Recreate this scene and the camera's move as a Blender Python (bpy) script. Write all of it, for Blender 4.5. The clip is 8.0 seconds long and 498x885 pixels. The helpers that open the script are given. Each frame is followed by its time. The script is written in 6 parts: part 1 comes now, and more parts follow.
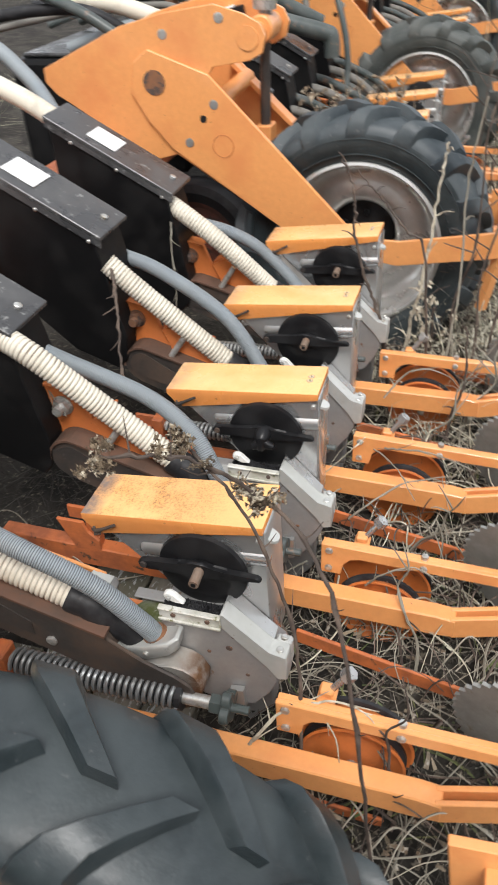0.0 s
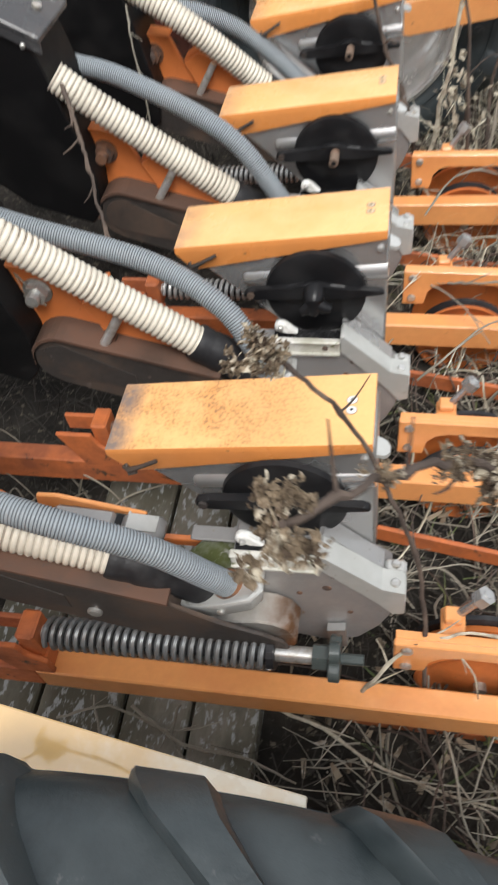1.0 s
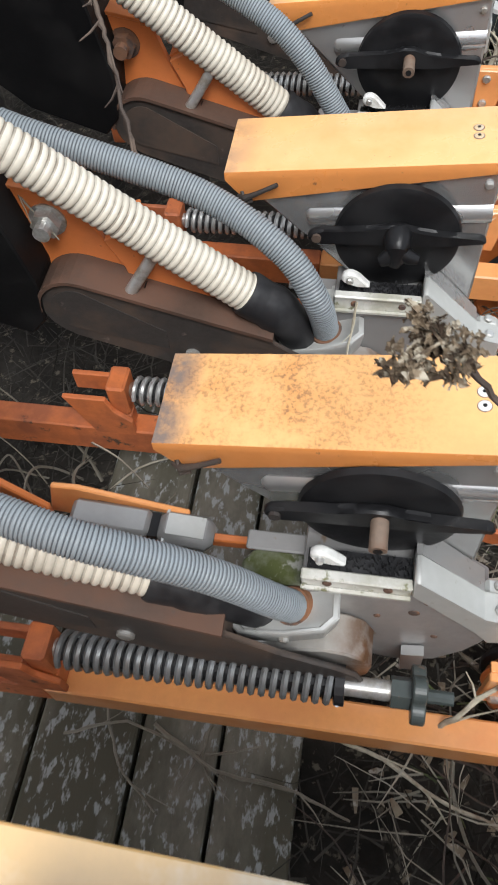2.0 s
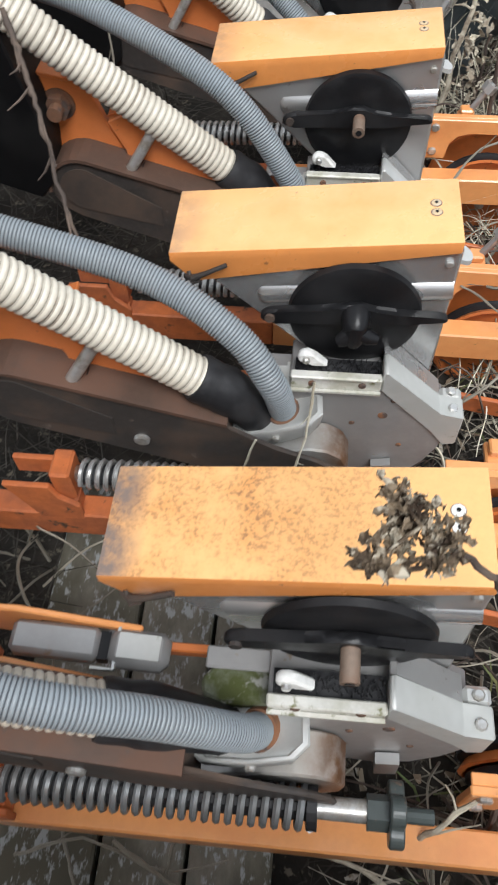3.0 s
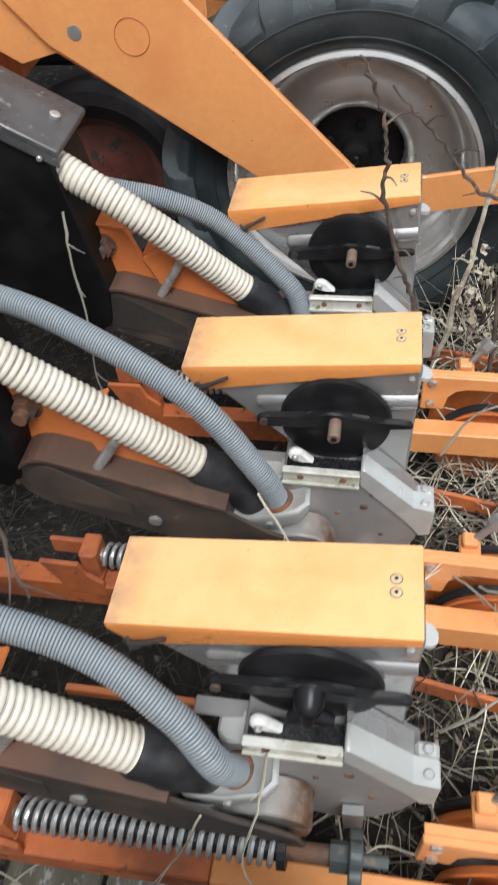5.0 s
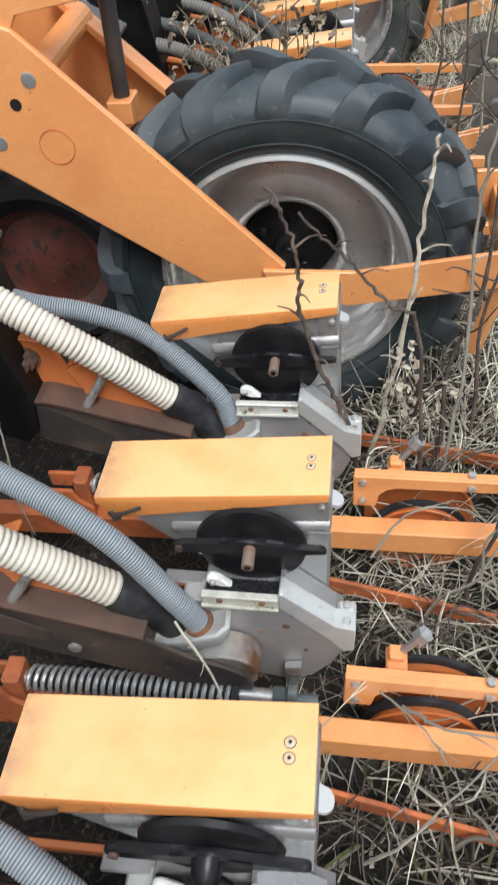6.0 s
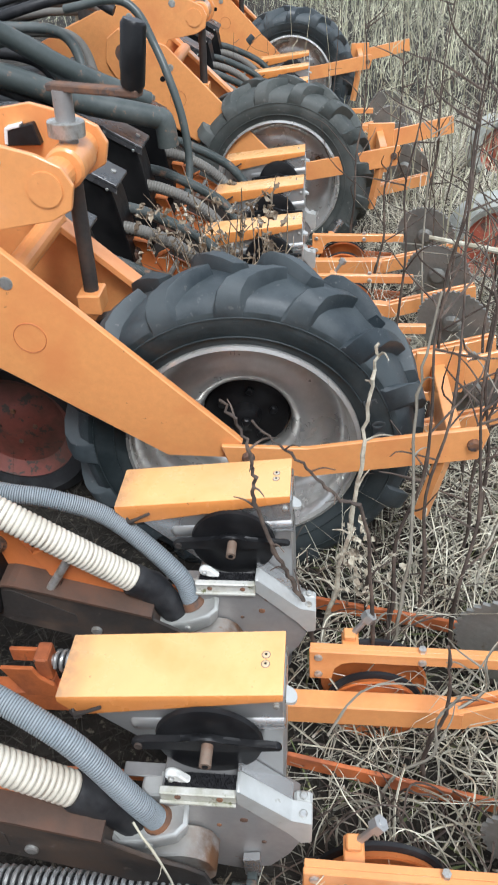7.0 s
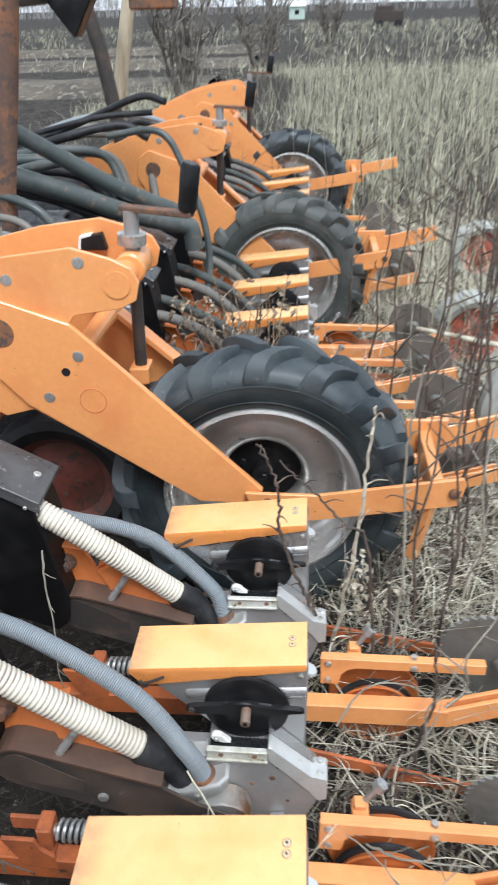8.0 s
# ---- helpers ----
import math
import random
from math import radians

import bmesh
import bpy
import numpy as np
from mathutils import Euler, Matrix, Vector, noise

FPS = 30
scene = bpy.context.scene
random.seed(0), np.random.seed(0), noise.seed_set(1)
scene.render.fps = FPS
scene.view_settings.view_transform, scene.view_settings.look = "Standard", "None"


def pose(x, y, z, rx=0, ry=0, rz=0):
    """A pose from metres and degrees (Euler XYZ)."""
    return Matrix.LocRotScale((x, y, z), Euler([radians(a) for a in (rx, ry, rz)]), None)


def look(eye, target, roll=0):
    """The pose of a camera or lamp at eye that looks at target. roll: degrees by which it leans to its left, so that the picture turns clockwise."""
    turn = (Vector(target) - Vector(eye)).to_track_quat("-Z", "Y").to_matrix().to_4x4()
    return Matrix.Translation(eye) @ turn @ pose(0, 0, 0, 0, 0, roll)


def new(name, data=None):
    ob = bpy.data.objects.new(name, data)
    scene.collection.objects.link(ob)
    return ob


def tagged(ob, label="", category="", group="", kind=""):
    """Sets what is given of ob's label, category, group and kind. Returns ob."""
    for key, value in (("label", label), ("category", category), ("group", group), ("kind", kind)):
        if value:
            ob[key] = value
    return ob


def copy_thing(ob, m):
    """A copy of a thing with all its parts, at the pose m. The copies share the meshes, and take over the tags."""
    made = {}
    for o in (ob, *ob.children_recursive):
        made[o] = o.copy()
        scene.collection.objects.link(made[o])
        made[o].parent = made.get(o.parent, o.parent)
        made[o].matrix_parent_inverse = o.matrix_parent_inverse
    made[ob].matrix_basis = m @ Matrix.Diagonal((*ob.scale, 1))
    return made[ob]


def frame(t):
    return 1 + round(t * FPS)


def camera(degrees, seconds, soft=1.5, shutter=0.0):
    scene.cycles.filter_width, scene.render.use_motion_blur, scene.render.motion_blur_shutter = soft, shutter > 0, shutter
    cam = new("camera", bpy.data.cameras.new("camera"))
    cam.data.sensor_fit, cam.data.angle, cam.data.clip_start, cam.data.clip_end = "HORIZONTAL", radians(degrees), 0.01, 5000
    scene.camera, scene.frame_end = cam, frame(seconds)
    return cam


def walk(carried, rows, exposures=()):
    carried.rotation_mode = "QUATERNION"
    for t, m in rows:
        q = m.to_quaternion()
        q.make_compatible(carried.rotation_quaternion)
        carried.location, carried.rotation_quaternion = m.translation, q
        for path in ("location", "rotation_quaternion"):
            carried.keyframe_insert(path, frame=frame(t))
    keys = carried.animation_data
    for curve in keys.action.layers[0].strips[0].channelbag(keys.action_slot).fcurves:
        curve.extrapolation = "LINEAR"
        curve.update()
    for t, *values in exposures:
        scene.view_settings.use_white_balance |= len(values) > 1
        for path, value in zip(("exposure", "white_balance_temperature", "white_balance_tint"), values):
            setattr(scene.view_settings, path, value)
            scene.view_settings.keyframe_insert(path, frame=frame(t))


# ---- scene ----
cam = camera(37.2, 8.0, soft=1.75, shutter=0.35)
PATH = [
    (0, (0.46, -0.711, 1.09), (-0.056, 0.796, -0.12), -3.8),
    (0.5, (0.327, -0.64, 1.05), (0.02, 0.814, -0.289), -6.0),
    (1, (0.271, -0.486, 0.967), (-0.107, 0.718, -0.585), -11.0),
    (1.2, (0.245, -0.453, 0.942), (-0.159, 0.669, -0.663), -11.7),
    (2.3, (0.128, -0.332, 0.87), (-0.096, 0.733, -0.809), -4.3),
    (2.5, (0.125, -0.314, 0.878), (-0.079, 0.756, -0.799), -3.4),
    (3, (0.136, -0.271, 0.878), (-0.028, 0.831, -0.783), -3.7),
    (3.5, (0.15, -0.216, 0.892), (-0.003, 0.89, -0.767), -5.5),
    (4, (0.149, -0.181, 0.911), (-0.025, 1.006, -0.689), -5.3),
    (4.2, (0.15, -0.157, 0.93), (-0.063, 1.056, -0.645), -5.0),
    (5.3, (0.224, -0.008, 0.987), (-0.083, 1.327, -0.471), -5.9),
    (5.5, (0.238, 0.01, 1.005), (-0.046, 1.363, -0.439), -5.8),
    (6, (0.271, 0.044, 1.032), (0.011, 1.419, -0.397), -5.9),
    (6.5, (0.281, 0.062, 1.093), (0.066, 1.567, -0.208), -4.0),
    (6.7, (0.281, 0.065, 1.099), (0.085, 1.628, -0.132), -3.2),
    (7, (0.283, 0.068, 1.145), (0.116, 1.653, -0.065), -3.1),
    (7.5, (0.248, -0.001, 1.187), (-0.034, 1.618, 0.046), -5.6),
    (8, (0.247, -0.199, 1.243), (0.1, 1.517, 0.227), -1.7),
]
walk(cam, [(t, look(eye, target, roll)) for t, eye, target, roll in PATH],
     exposures=((0.0, 0.13, 6500, 10), (0.5, 0.16, 6500, 10), (1.2, 0.02, 6450, 10), (2.5, -0.02, 6200, 9), (3.0, -0.04, 6200, 9), (5.5, -0.01, 6200, 9), (6.5, 0.07, 5950, 8), (8.0, 0.19, 5900, 8)))

# ---- world and light: an overcast day ----
world = bpy.data.worlds.new("overcast")
scene.world = world
world.use_nodes = True
wn = world.node_tree
wn.nodes.clear()
w_out = wn.nodes.new("ShaderNodeOutputWorld")
w_bg = wn.nodes.new("ShaderNodeBackground")
w_mix = wn.nodes.new("ShaderNodeMix")
w_mix.data_type = "RGBA"
w_mix.inputs["Factor"].default_value = 0.82
w_sky = wn.nodes.new("ShaderNodeTexSky")
w_sky.sky_type = "NISHITA"
w_sky.sun_disc = False
w_sky.sun_elevation = radians(48)
w_sky.sun_rotation = radians(200)
w_sky.dust_density = 4.0
wn.links.new(w_sky.outputs[0], w_mix.inputs["A"])
w_mix.inputs["B"].default_value = (7.4, 7.6, 7.9, 1)
wn.links.new(w_mix.outputs["Result"], w_bg.inputs["Color"])
w_bg.inputs["Strength"].default_value = 0.138
wn.links.new(w_bg.outputs[0], w_out.inputs[0])

sun = new("sun", bpy.data.lights.new("sun", "SUN"))
sun.data.energy = 3.1
sun.data.angle = radians(25)
sun.data.color = (1.0, 0.98, 0.95)
sun.matrix_world = look((0.8, -1.2, 3.2), (0, 0.6, 0))

# One drawing unit is this many metres: rows stand 0.45 units, or 0.31 m, apart.
K = 0.31 / 0.45
rng = random.Random(7)


# ---- materials ----
def material(name, colour, rough=0.5, metal=0.0, second=None, second_amount=0.3, second_scale=6.0, grain=60.0,
             grain_amount=0.12, bump=0.15, third=None, third_amount=0.2, third_scale=25.0, detail=6.0, stretch=(1, 1, 1), coat=0.0, fade=None, edge=None, vary=0.0):
    """A paint, metal, rubber or soil: base colour, large stains of a second colour, small specks of a third, fine grain and relief.
    fade: the x at which stains and specks are full, and at which they are gone; edge: a dirty edge (x full, x gone, colour);
    vary: how much darker the darkest of many loose blades is."""
    m = bpy.data.materials.new(name)
    m.use_nodes = True
    nt = m.node_tree
    b = nt.nodes["Principled BSDF"]
    b.inputs["Metallic"].default_value = metal
    b.inputs["Coat Weight"].default_value = coat

    def node(kind, **values):
        n = nt.nodes.new(kind)
        for key, value in values.items():
            n.inputs[key].default_value = value
        return n

    co = node("ShaderNodeTexCoord")
    info = node("ShaderNodeObjectInfo")
    shift = nt.nodes.new("ShaderNodeVectorMath")
    shift.operation = "SCALE"
    shift.inputs[0].default_value = (17.3, 9.1, 23.7)
    nt.links.new(info.outputs["Random"], shift.inputs["Scale"])
    add = nt.nodes.new("ShaderNodeVectorMath")
    add.operation = "MULTIPLY_ADD"
    add.inputs[1].default_value = stretch
    nt.links.new(co.outputs["Object"], add.inputs[0])
    nt.links.new(shift.outputs[0], add.inputs[2])

    def mask(scale, amount, soft):
        n = node("ShaderNodeTexNoise", Scale=scale, Detail=detail, Roughness=0.62)
        nt.links.new(add.outputs[0], n.inputs["Vector"])
        r = nt.nodes.new("ShaderNodeMapRange")
        mid = 0.66 - 0.32 * amount
        r.inputs["From Min"].default_value = mid - soft
        r.inputs["From Max"].default_value = mid + soft
        nt.links.new(n.outputs[0], r.inputs["Value"])
        return r.outputs[0]

    def mixed(factor, a, bb):
        x = nt.nodes.new("ShaderNodeMix")
        x.data_type = "RGBA"
        nt.links.new(factor, x.inputs["Factor"])
        if isinstance(a, tuple):
            x.inputs["A"].default_value = (*a, 1)
        else:
            nt.links.new(a, x.inputs["A"])
        x.inputs["B"].default_value = (*bb, 1)
        return x.outputs["Result"]

    def along(x_full, x_gone):
        sep = nt.nodes.new("ShaderNodeSeparateXYZ")
        nt.links.new(co.outputs["Object"], sep.inputs[0])
        r = nt.nodes.new("ShaderNodeMapRange")
        r.inputs["From Min"].default_value = x_gone
        r.inputs["From Max"].default_value = x_full
        nt.links.new(sep.outputs["X"], r.inputs["Value"])
        return r.outputs[0]

    def times(a, bb):
        x = nt.nodes.new("ShaderNodeMath")
        x.operation = "MULTIPLY"
        nt.links.new(a, x.inputs[0])
        nt.links.new(bb, x.inputs[1])
        return x.outputs[0]

    fine = node("ShaderNodeTexNoise", Scale=grain, Detail=5.0, Roughness=0.7)
    nt.links.new(add.outputs[0], fine.inputs["Vector"])
    dark = tuple(c * (1 - 2 * grain_amount) for c in colour)
    light = tuple(min(1.0, c * (1 + 1.2 * grain_amount)) for c in colour)
    col = mixed(fine.outputs[0], dark, light)
    rough_in = None
    if second:
        k = mask(second_scale, second_amount, 0.09)
        if fade:
            k = times(k, along(*fade))
        col = mixed(k, col, second)
        rough_in = k
    if third:
        k3 = mask(third_scale, third_amount, 0.065 if fade else 0.035)
        if fade:
            k3 = times(k3, k)
        col = mixed(k3, col, third)
    if edge:
        col = mixed(times(mask(45.0, 0.85, 0.16), along(edge[0], edge[1])), col, edge[2])
    if vary:
        geo = node("ShaderNodeNewGeometry")
        tone = node("ShaderNodeMapRange")
        tone.inputs["To Min"].default_value = 1.0 - vary
        tone.inputs["To Max"].default_value = 1.0 + 0.35 * vary
        nt.links.new(geo.outputs["Random Per Island"], tone.inputs["Value"])
        scaled = nt.nodes.new("ShaderNodeVectorMath")
        scaled.operation = "SCALE"
        nt.links.new(col, scaled.inputs[0])
        nt.links.new(tone.outputs[0], scaled.inputs["Scale"])
        col = scaled.outputs[0]
    nt.links.new(col, b.inputs["Base Color"])
    rr = nt.nodes.new("ShaderNodeMapRange")
    rr.inputs["To Min"].default_value = max(0.05, rough - 0.1)
    rr.inputs["To Max"].default_value = min(1.0, rough + 0.14)
    nt.links.new(rough_in or fine.outputs[0], rr.inputs["Value"])
    nt.links.new(rr.outputs[0], b.inputs["Roughness"])
    bp = node("ShaderNodeBump", Strength=bump, Distance=0.002)
    nt.links.new(fine.outputs[0], bp.inputs["Height"])
    nt.links.new(bp.outputs[0], b.inputs["Normal"])
    return m


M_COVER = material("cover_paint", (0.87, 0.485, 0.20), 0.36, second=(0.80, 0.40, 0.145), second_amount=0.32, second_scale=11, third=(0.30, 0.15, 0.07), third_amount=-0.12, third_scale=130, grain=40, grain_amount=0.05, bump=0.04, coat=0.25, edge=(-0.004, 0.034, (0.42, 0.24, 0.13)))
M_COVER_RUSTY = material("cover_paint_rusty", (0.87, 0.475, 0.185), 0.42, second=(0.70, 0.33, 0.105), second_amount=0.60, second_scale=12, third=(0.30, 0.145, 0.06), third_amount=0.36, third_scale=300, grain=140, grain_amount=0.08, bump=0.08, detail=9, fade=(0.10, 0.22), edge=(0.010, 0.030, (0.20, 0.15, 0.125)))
# Deeper orange for cover sides, which lack the sky sheen painted on top.
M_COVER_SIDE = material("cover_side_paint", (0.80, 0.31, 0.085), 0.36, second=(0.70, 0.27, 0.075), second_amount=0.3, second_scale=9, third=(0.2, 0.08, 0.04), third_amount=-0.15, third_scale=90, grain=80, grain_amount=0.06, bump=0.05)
M_RUST_BRIGHT = material("stained_guard", (0.50, 0.49, 0.47), 0.45, 0.45, second=(0.40, 0.37, 0.33), second_amount=0.4, second_scale=9, third=(0.25, 0.17, 0.11), third_amount=-0.05, third_scale=60, grain=150, grain_amount=0.08, bump=0.1, edge=(0.172, 0.138, (0.20, 0.105, 0.055)))
M_ORANGE = material("orange_paint", (0.80, 0.345, 0.120), 0.38, second=(0.72, 0.275, 0.092), second_amount=0.2, second_scale=7, third=(0.20, 0.08, 0.04), third_amount=-0.20, third_scale=75, grain=70, grain_amount=0.08, bump=0.08, coat=0.25)
M_LINK = material("linkage_orange_paint", (0.68, 0.205, 0.058), 0.42, second=(0.60, 0.18, 0.05), second_amount=0.3, second_scale=8, third=(0.14, 0.07, 0.04), third_amount=-0.12, third_scale=70, grain=70, grain_amount=0.08, bump=0.08, coat=0.15)
M_ARM_TOP = material("brown_stained_steel", (0.100, 0.063, 0.047), 0.6, 0.1, second=(0.135, 0.072, 0.048), second_amount=0.4, second_scale=16, third=(0.10, 0.07, 0.055), third_amount=-0.05, third_scale=60, grain=140, grain_amount=0.14, bump=0.15)
# Worn orange; on brackets and front beams its dark tone paints the shade.
M_ORANGE_WORN_SHADED = material("orange_paint_worn", (0.58, 0.165, 0.052), 0.55, second=(0.33, 0.10, 0.042), second_amount=0.42, second_scale=14, third=(0.07, 0.045, 0.03), third_amount=0.02, third_scale=40, grain=60, grain_amount=0.15, bump=0.2)
M_ORANGE_MID = material("orange_paint_dull", (0.68, 0.20, 0.052), 0.45, second=(0.52, 0.16, 0.05), second_amount=0.35, second_scale=9, third=(0.1, 0.055, 0.035), third_amount=-0.05, third_scale=45, grain=70, grain_amount=0.12, bump=0.12)
M_STEEL = material("galvanised_steel", (0.60, 0.60, 0.595), 0.33, 0.78, second=(0.50, 0.50, 0.49), second_amount=0.4, second_scale=5, third=(0.30, 0.28, 0.25), third_amount=-0.15, third_scale=60, grain=90, grain_amount=0.05, bump=0.03, detail=3)
M_ALU = material("cast_aluminium", (0.575, 0.58, 0.56), 0.5, 0.4, second=(0.47, 0.475, 0.45), second_amount=0.4, second_scale=7, third=(0.33, 0.31, 0.25), third_amount=-0.12, third_scale=50, grain=150, grain_amount=0.06, bump=0.12, detail=4)
M_PLATE = material("dull_grey_plate", (0.355, 0.35, 0.345), 0.46, 0.4, second=(0.285, 0.28, 0.275), second_amount=0.45, second_scale=6, third=(0.26, 0.2, 0.15), third_amount=-0.08, third_scale=45, grain=110, grain_amount=0.08, bump=0.1)
M_ZINC = material("zinc_bolt", (0.62, 0.62, 0.6), 0.38, 0.7, second=(0.36, 0.33, 0.28), second_amount=0.35, second_scale=60, grain=300, grain_amount=0.15, bump=0.1)
M_RUST = material("rusty_steel", (0.145, 0.085, 0.060), 0.75, 0.15, second=(0.26, 0.12, 0.06), second_amount=0.4, second_scale=14, third=(0.09, 0.065, 0.055), third_amount=0.3, third_scale=40, grain=120, grain_amount=0.25, bump=0.35)
M_DARK_ARM = material("dark_steel", (0.060, 0.053, 0.049), 0.6, 0.2, second=(0.11, 0.078, 0.06), second_amount=0.3, second_scale=9, third=(0.16, 0.13, 0.11), third_amount=-0.08, third_scale=35, grain=110, grain_amount=0.2, bump=0.2)
M_BLACK = material("black_plastic", (0.010, 0.010, 0.011), 0.4, second=(0.017, 0.017, 0.018), second_amount=0.4, second_scale=20, grain=200, grain_amount=0.2, bump=0.12)
M_BLACK_SHEET = material("black_sheet", (0.006, 0.006, 0.0065), 0.55, second=(0.011, 0.0105, 0.0105), second_amount=0.35, second_scale=10, grain=130, grain_amount=0.2, bump=0.1)
M_LID = material("dusty_black_lid", (0.05, 0.05, 0.052), 0.36, second=(0.085, 0.084, 0.084), second_amount=0.4, second_scale=8, third=(0.2, 0.2, 0.195), third_amount=0.05, third_scale=60, grain=140, grain_amount=0.2, bump=0.08)
M_WHITE_HOSE = material("cream_hose", (0.70, 0.65, 0.545), 0.5, second=(0.5, 0.46, 0.38), second_amount=0.25, second_scale=12, grain=120, grain_amount=0.06, bump=0.06)
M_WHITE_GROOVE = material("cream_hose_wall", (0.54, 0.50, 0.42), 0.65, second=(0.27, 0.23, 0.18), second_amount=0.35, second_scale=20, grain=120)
M_GREY_HOSE = material("grey_hose", (0.262, 0.292, 0.308), 0.5, second=(0.24, 0.275, 0.30), second_amount=0.3, second_scale=10, grain=120, grain_amount=0.06, bump=0.05)
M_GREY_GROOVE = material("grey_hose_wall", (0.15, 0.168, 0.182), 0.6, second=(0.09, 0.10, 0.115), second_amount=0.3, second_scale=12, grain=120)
M_RUBBER = material("tyre_rubber", (0.022, 0.030, 0.033), 0.44, second=(0.042, 0.052, 0.055), second_amount=0.4, second_scale=9, third=(0.085, 0.09, 0.09), third_amount=-0.12, third_scale=80, grain=110, grain_amount=0.3, bump=0.3)
# Dusty rubber, also lightened: the brighter light on these wheels is in the colour.
M_RUBBER_DUSTY_LIT = material("dusty_tyre_rubber", (0.030, 0.040, 0.047), 0.5, second=(0.062, 0.074, 0.080), second_amount=0.55, second_scale=6, third=(0.11, 0.115, 0.115), third_amount=0.0, third_scale=80, grain=110, grain_amount=0.25, bump=0.25)
M_RUBBER_OLD = material("weathered_rubber", (0.058, 0.066, 0.062), 0.6, second=(0.09, 0.096, 0.09), second_amount=0.45, second_scale=9, third=(0.15, 0.15, 0.14), third_amount=0.05, third_scale=55, grain=150, grain_amount=0.2, bump=0.15)
M_BLACK_RUBBER = material("black_rubber", (0.02, 0.02, 0.022), 0.55, second=(0.04, 0.04, 0.042), second_amount=0.3, second_scale=25, grain=150, grain_amount=0.2, bump=0.1)
M_RIM = material("grey_rim", (0.65, 0.64, 0.615), 0.30, 0.6, second=(0.46, 0.445, 0.42), second_amount=0.3, second_scale=5, third=(0.2, 0.1, 0.04), third_amount=-0.08, third_scale=30, grain=120, grain_amount=0.1, bump=0.06)
M_WHITE = material("white_plastic", (0.78, 0.78, 0.75), 0.4, second=(0.55, 0.54, 0.5), second_amount=0.2, second_scale=40, grain=150, grain_amount=0.06)
M_TRIM = material("pale_metal_strip", (0.68, 0.67, 0.62), 0.5, 0.2, second=(0.45, 0.44, 0.36), second_amount=0.3, second_scale=25, third=(0.2, 0.2, 0.1), third_amount=0.1, third_scale=60, grain=150, grain_amount=0.1)
M_MOSS = material("mossy_aluminium", (0.20, 0.21, 0.16), 0.75, second=(0.070, 0.083, 0.022), second_amount=0.62, second_scale=24, third=(0.3, 0.3, 0.27), third_amount=0.2, third_scale=50, grain=200, grain_amount=0.3, bump=0.5)
M_SPRING = material("spring_steel", (0.50, 0.50, 0.49), 0.36, 0.55, second=(0.36, 0.355, 0.34), second_amount=0.4, second_scale=20, grain=150)
M_SPRING_DULL = material("dull_spring_steel", (0.23, 0.24, 0.245), 0.42, 0.4, second=(0.16, 0.16, 0.155), second_amount=0.4, second_scale=20, grain=150)
M_PIPE = material("painted_dark_pipe", (0.062, 0.075, 0.072), 0.45, second=(0.1, 0.11, 0.105), second_amount=0.35, second_scale=10, third=(0.2, 0.13, 0.09), third_amount=0.05, third_scale=40, grain=110, grain_amount=0.15)
M_STICKER = material("white_sticker", (0.8, 0.8, 0.79), 0.5, second=(0.68, 0.68, 0.66), second_amount=0.2, second_scale=30, grain=200, grain_amount=0.03, bump=0.02)
M_DISC = material("worn_coulter_disc", (0.30, 0.30, 0.28), 0.55, 0.35, second=(0.21, 0.208, 0.19), second_amount=0.45, second_scale=9, third=(0.2, 0.17, 0.13), third_amount=0.0, third_scale=35, grain=100, grain_amount=0.15, bump=0.15)
M_RED = material("faded_red_paint", (0.40, 0.09, 0.05), 0.6, second=(0.24, 0.085, 0.05), second_amount=0.4, second_scale=10, third=(0.1, 0.06, 0.045), third_amount=0.15, third_scale=40, grain=80, grain_amount=0.12)
M_RED_DARK = material("dull_red_paint", (0.24, 0.065, 0.045), 0.65, second=(0.12, 0.05, 0.035), second_amount=0.5, second_scale=9, third=(0.06, 0.045, 0.035), third_amount=0.2, third_scale=40, grain=80, grain_amount=0.15)
# Grey-green rubber made pale: the sunlight on it is put into the colour.
M_PALE_TYRE = material("bleached_rubber", (0.44, 0.455, 0.42), 0.75, second=(0.28, 0.29, 0.26), second_amount=0.45, second_scale=9, third=(0.4, 0.4, 0.37), third_amount=0.1, third_scale=50, grain=120, grain_amount=0.15, bump=0.15)
M_HEAD = material("shrivelled_head", (0.26, 0.20, 0.135), 0.9, second=(0.06, 0.042, 0.03), second_amount=0.5, second_scale=90, third=(0.46, 0.41, 0.32), third_amount=0.32, third_scale=110, grain=300, grain_amount=0.2)
M_PALE_LEAF = material("bleached_leaf", (0.56, 0.51, 0.40), 0.85, second=(0.28, 0.23, 0.17), second_amount=0.45, second_scale=50, grain=150, grain_amount=0.2)
M_GROUND = material("soil_and_litter", (0.050, 0.044, 0.037), 0.95, second=(0.022, 0.020, 0.018), second_amount=0.5, second_scale=5, third=(0.15, 0.13, 0.10), third_amount=0.15, third_scale=60, grain=70, grain_amount=0.35, bump=1.0)
M_PLANK = material("weathered_plank", (0.22, 0.20, 0.16), 0.85, second=(0.105, 0.098, 0.072), second_amount=0.55, second_scale=9, third=(0.36, 0.37, 0.36), third_amount=0.26, third_scale=110, grain=60, grain_amount=0.35, bump=0.5, detail=9, stretch=(1, 0.45, 1))
M_STRAW = material("dry_straw", (0.80, 0.765, 0.62), 0.8, second=(0.44, 0.39, 0.29), second_amount=0.5, second_scale=18, grain=90, grain_amount=0.15, vary=0.62)
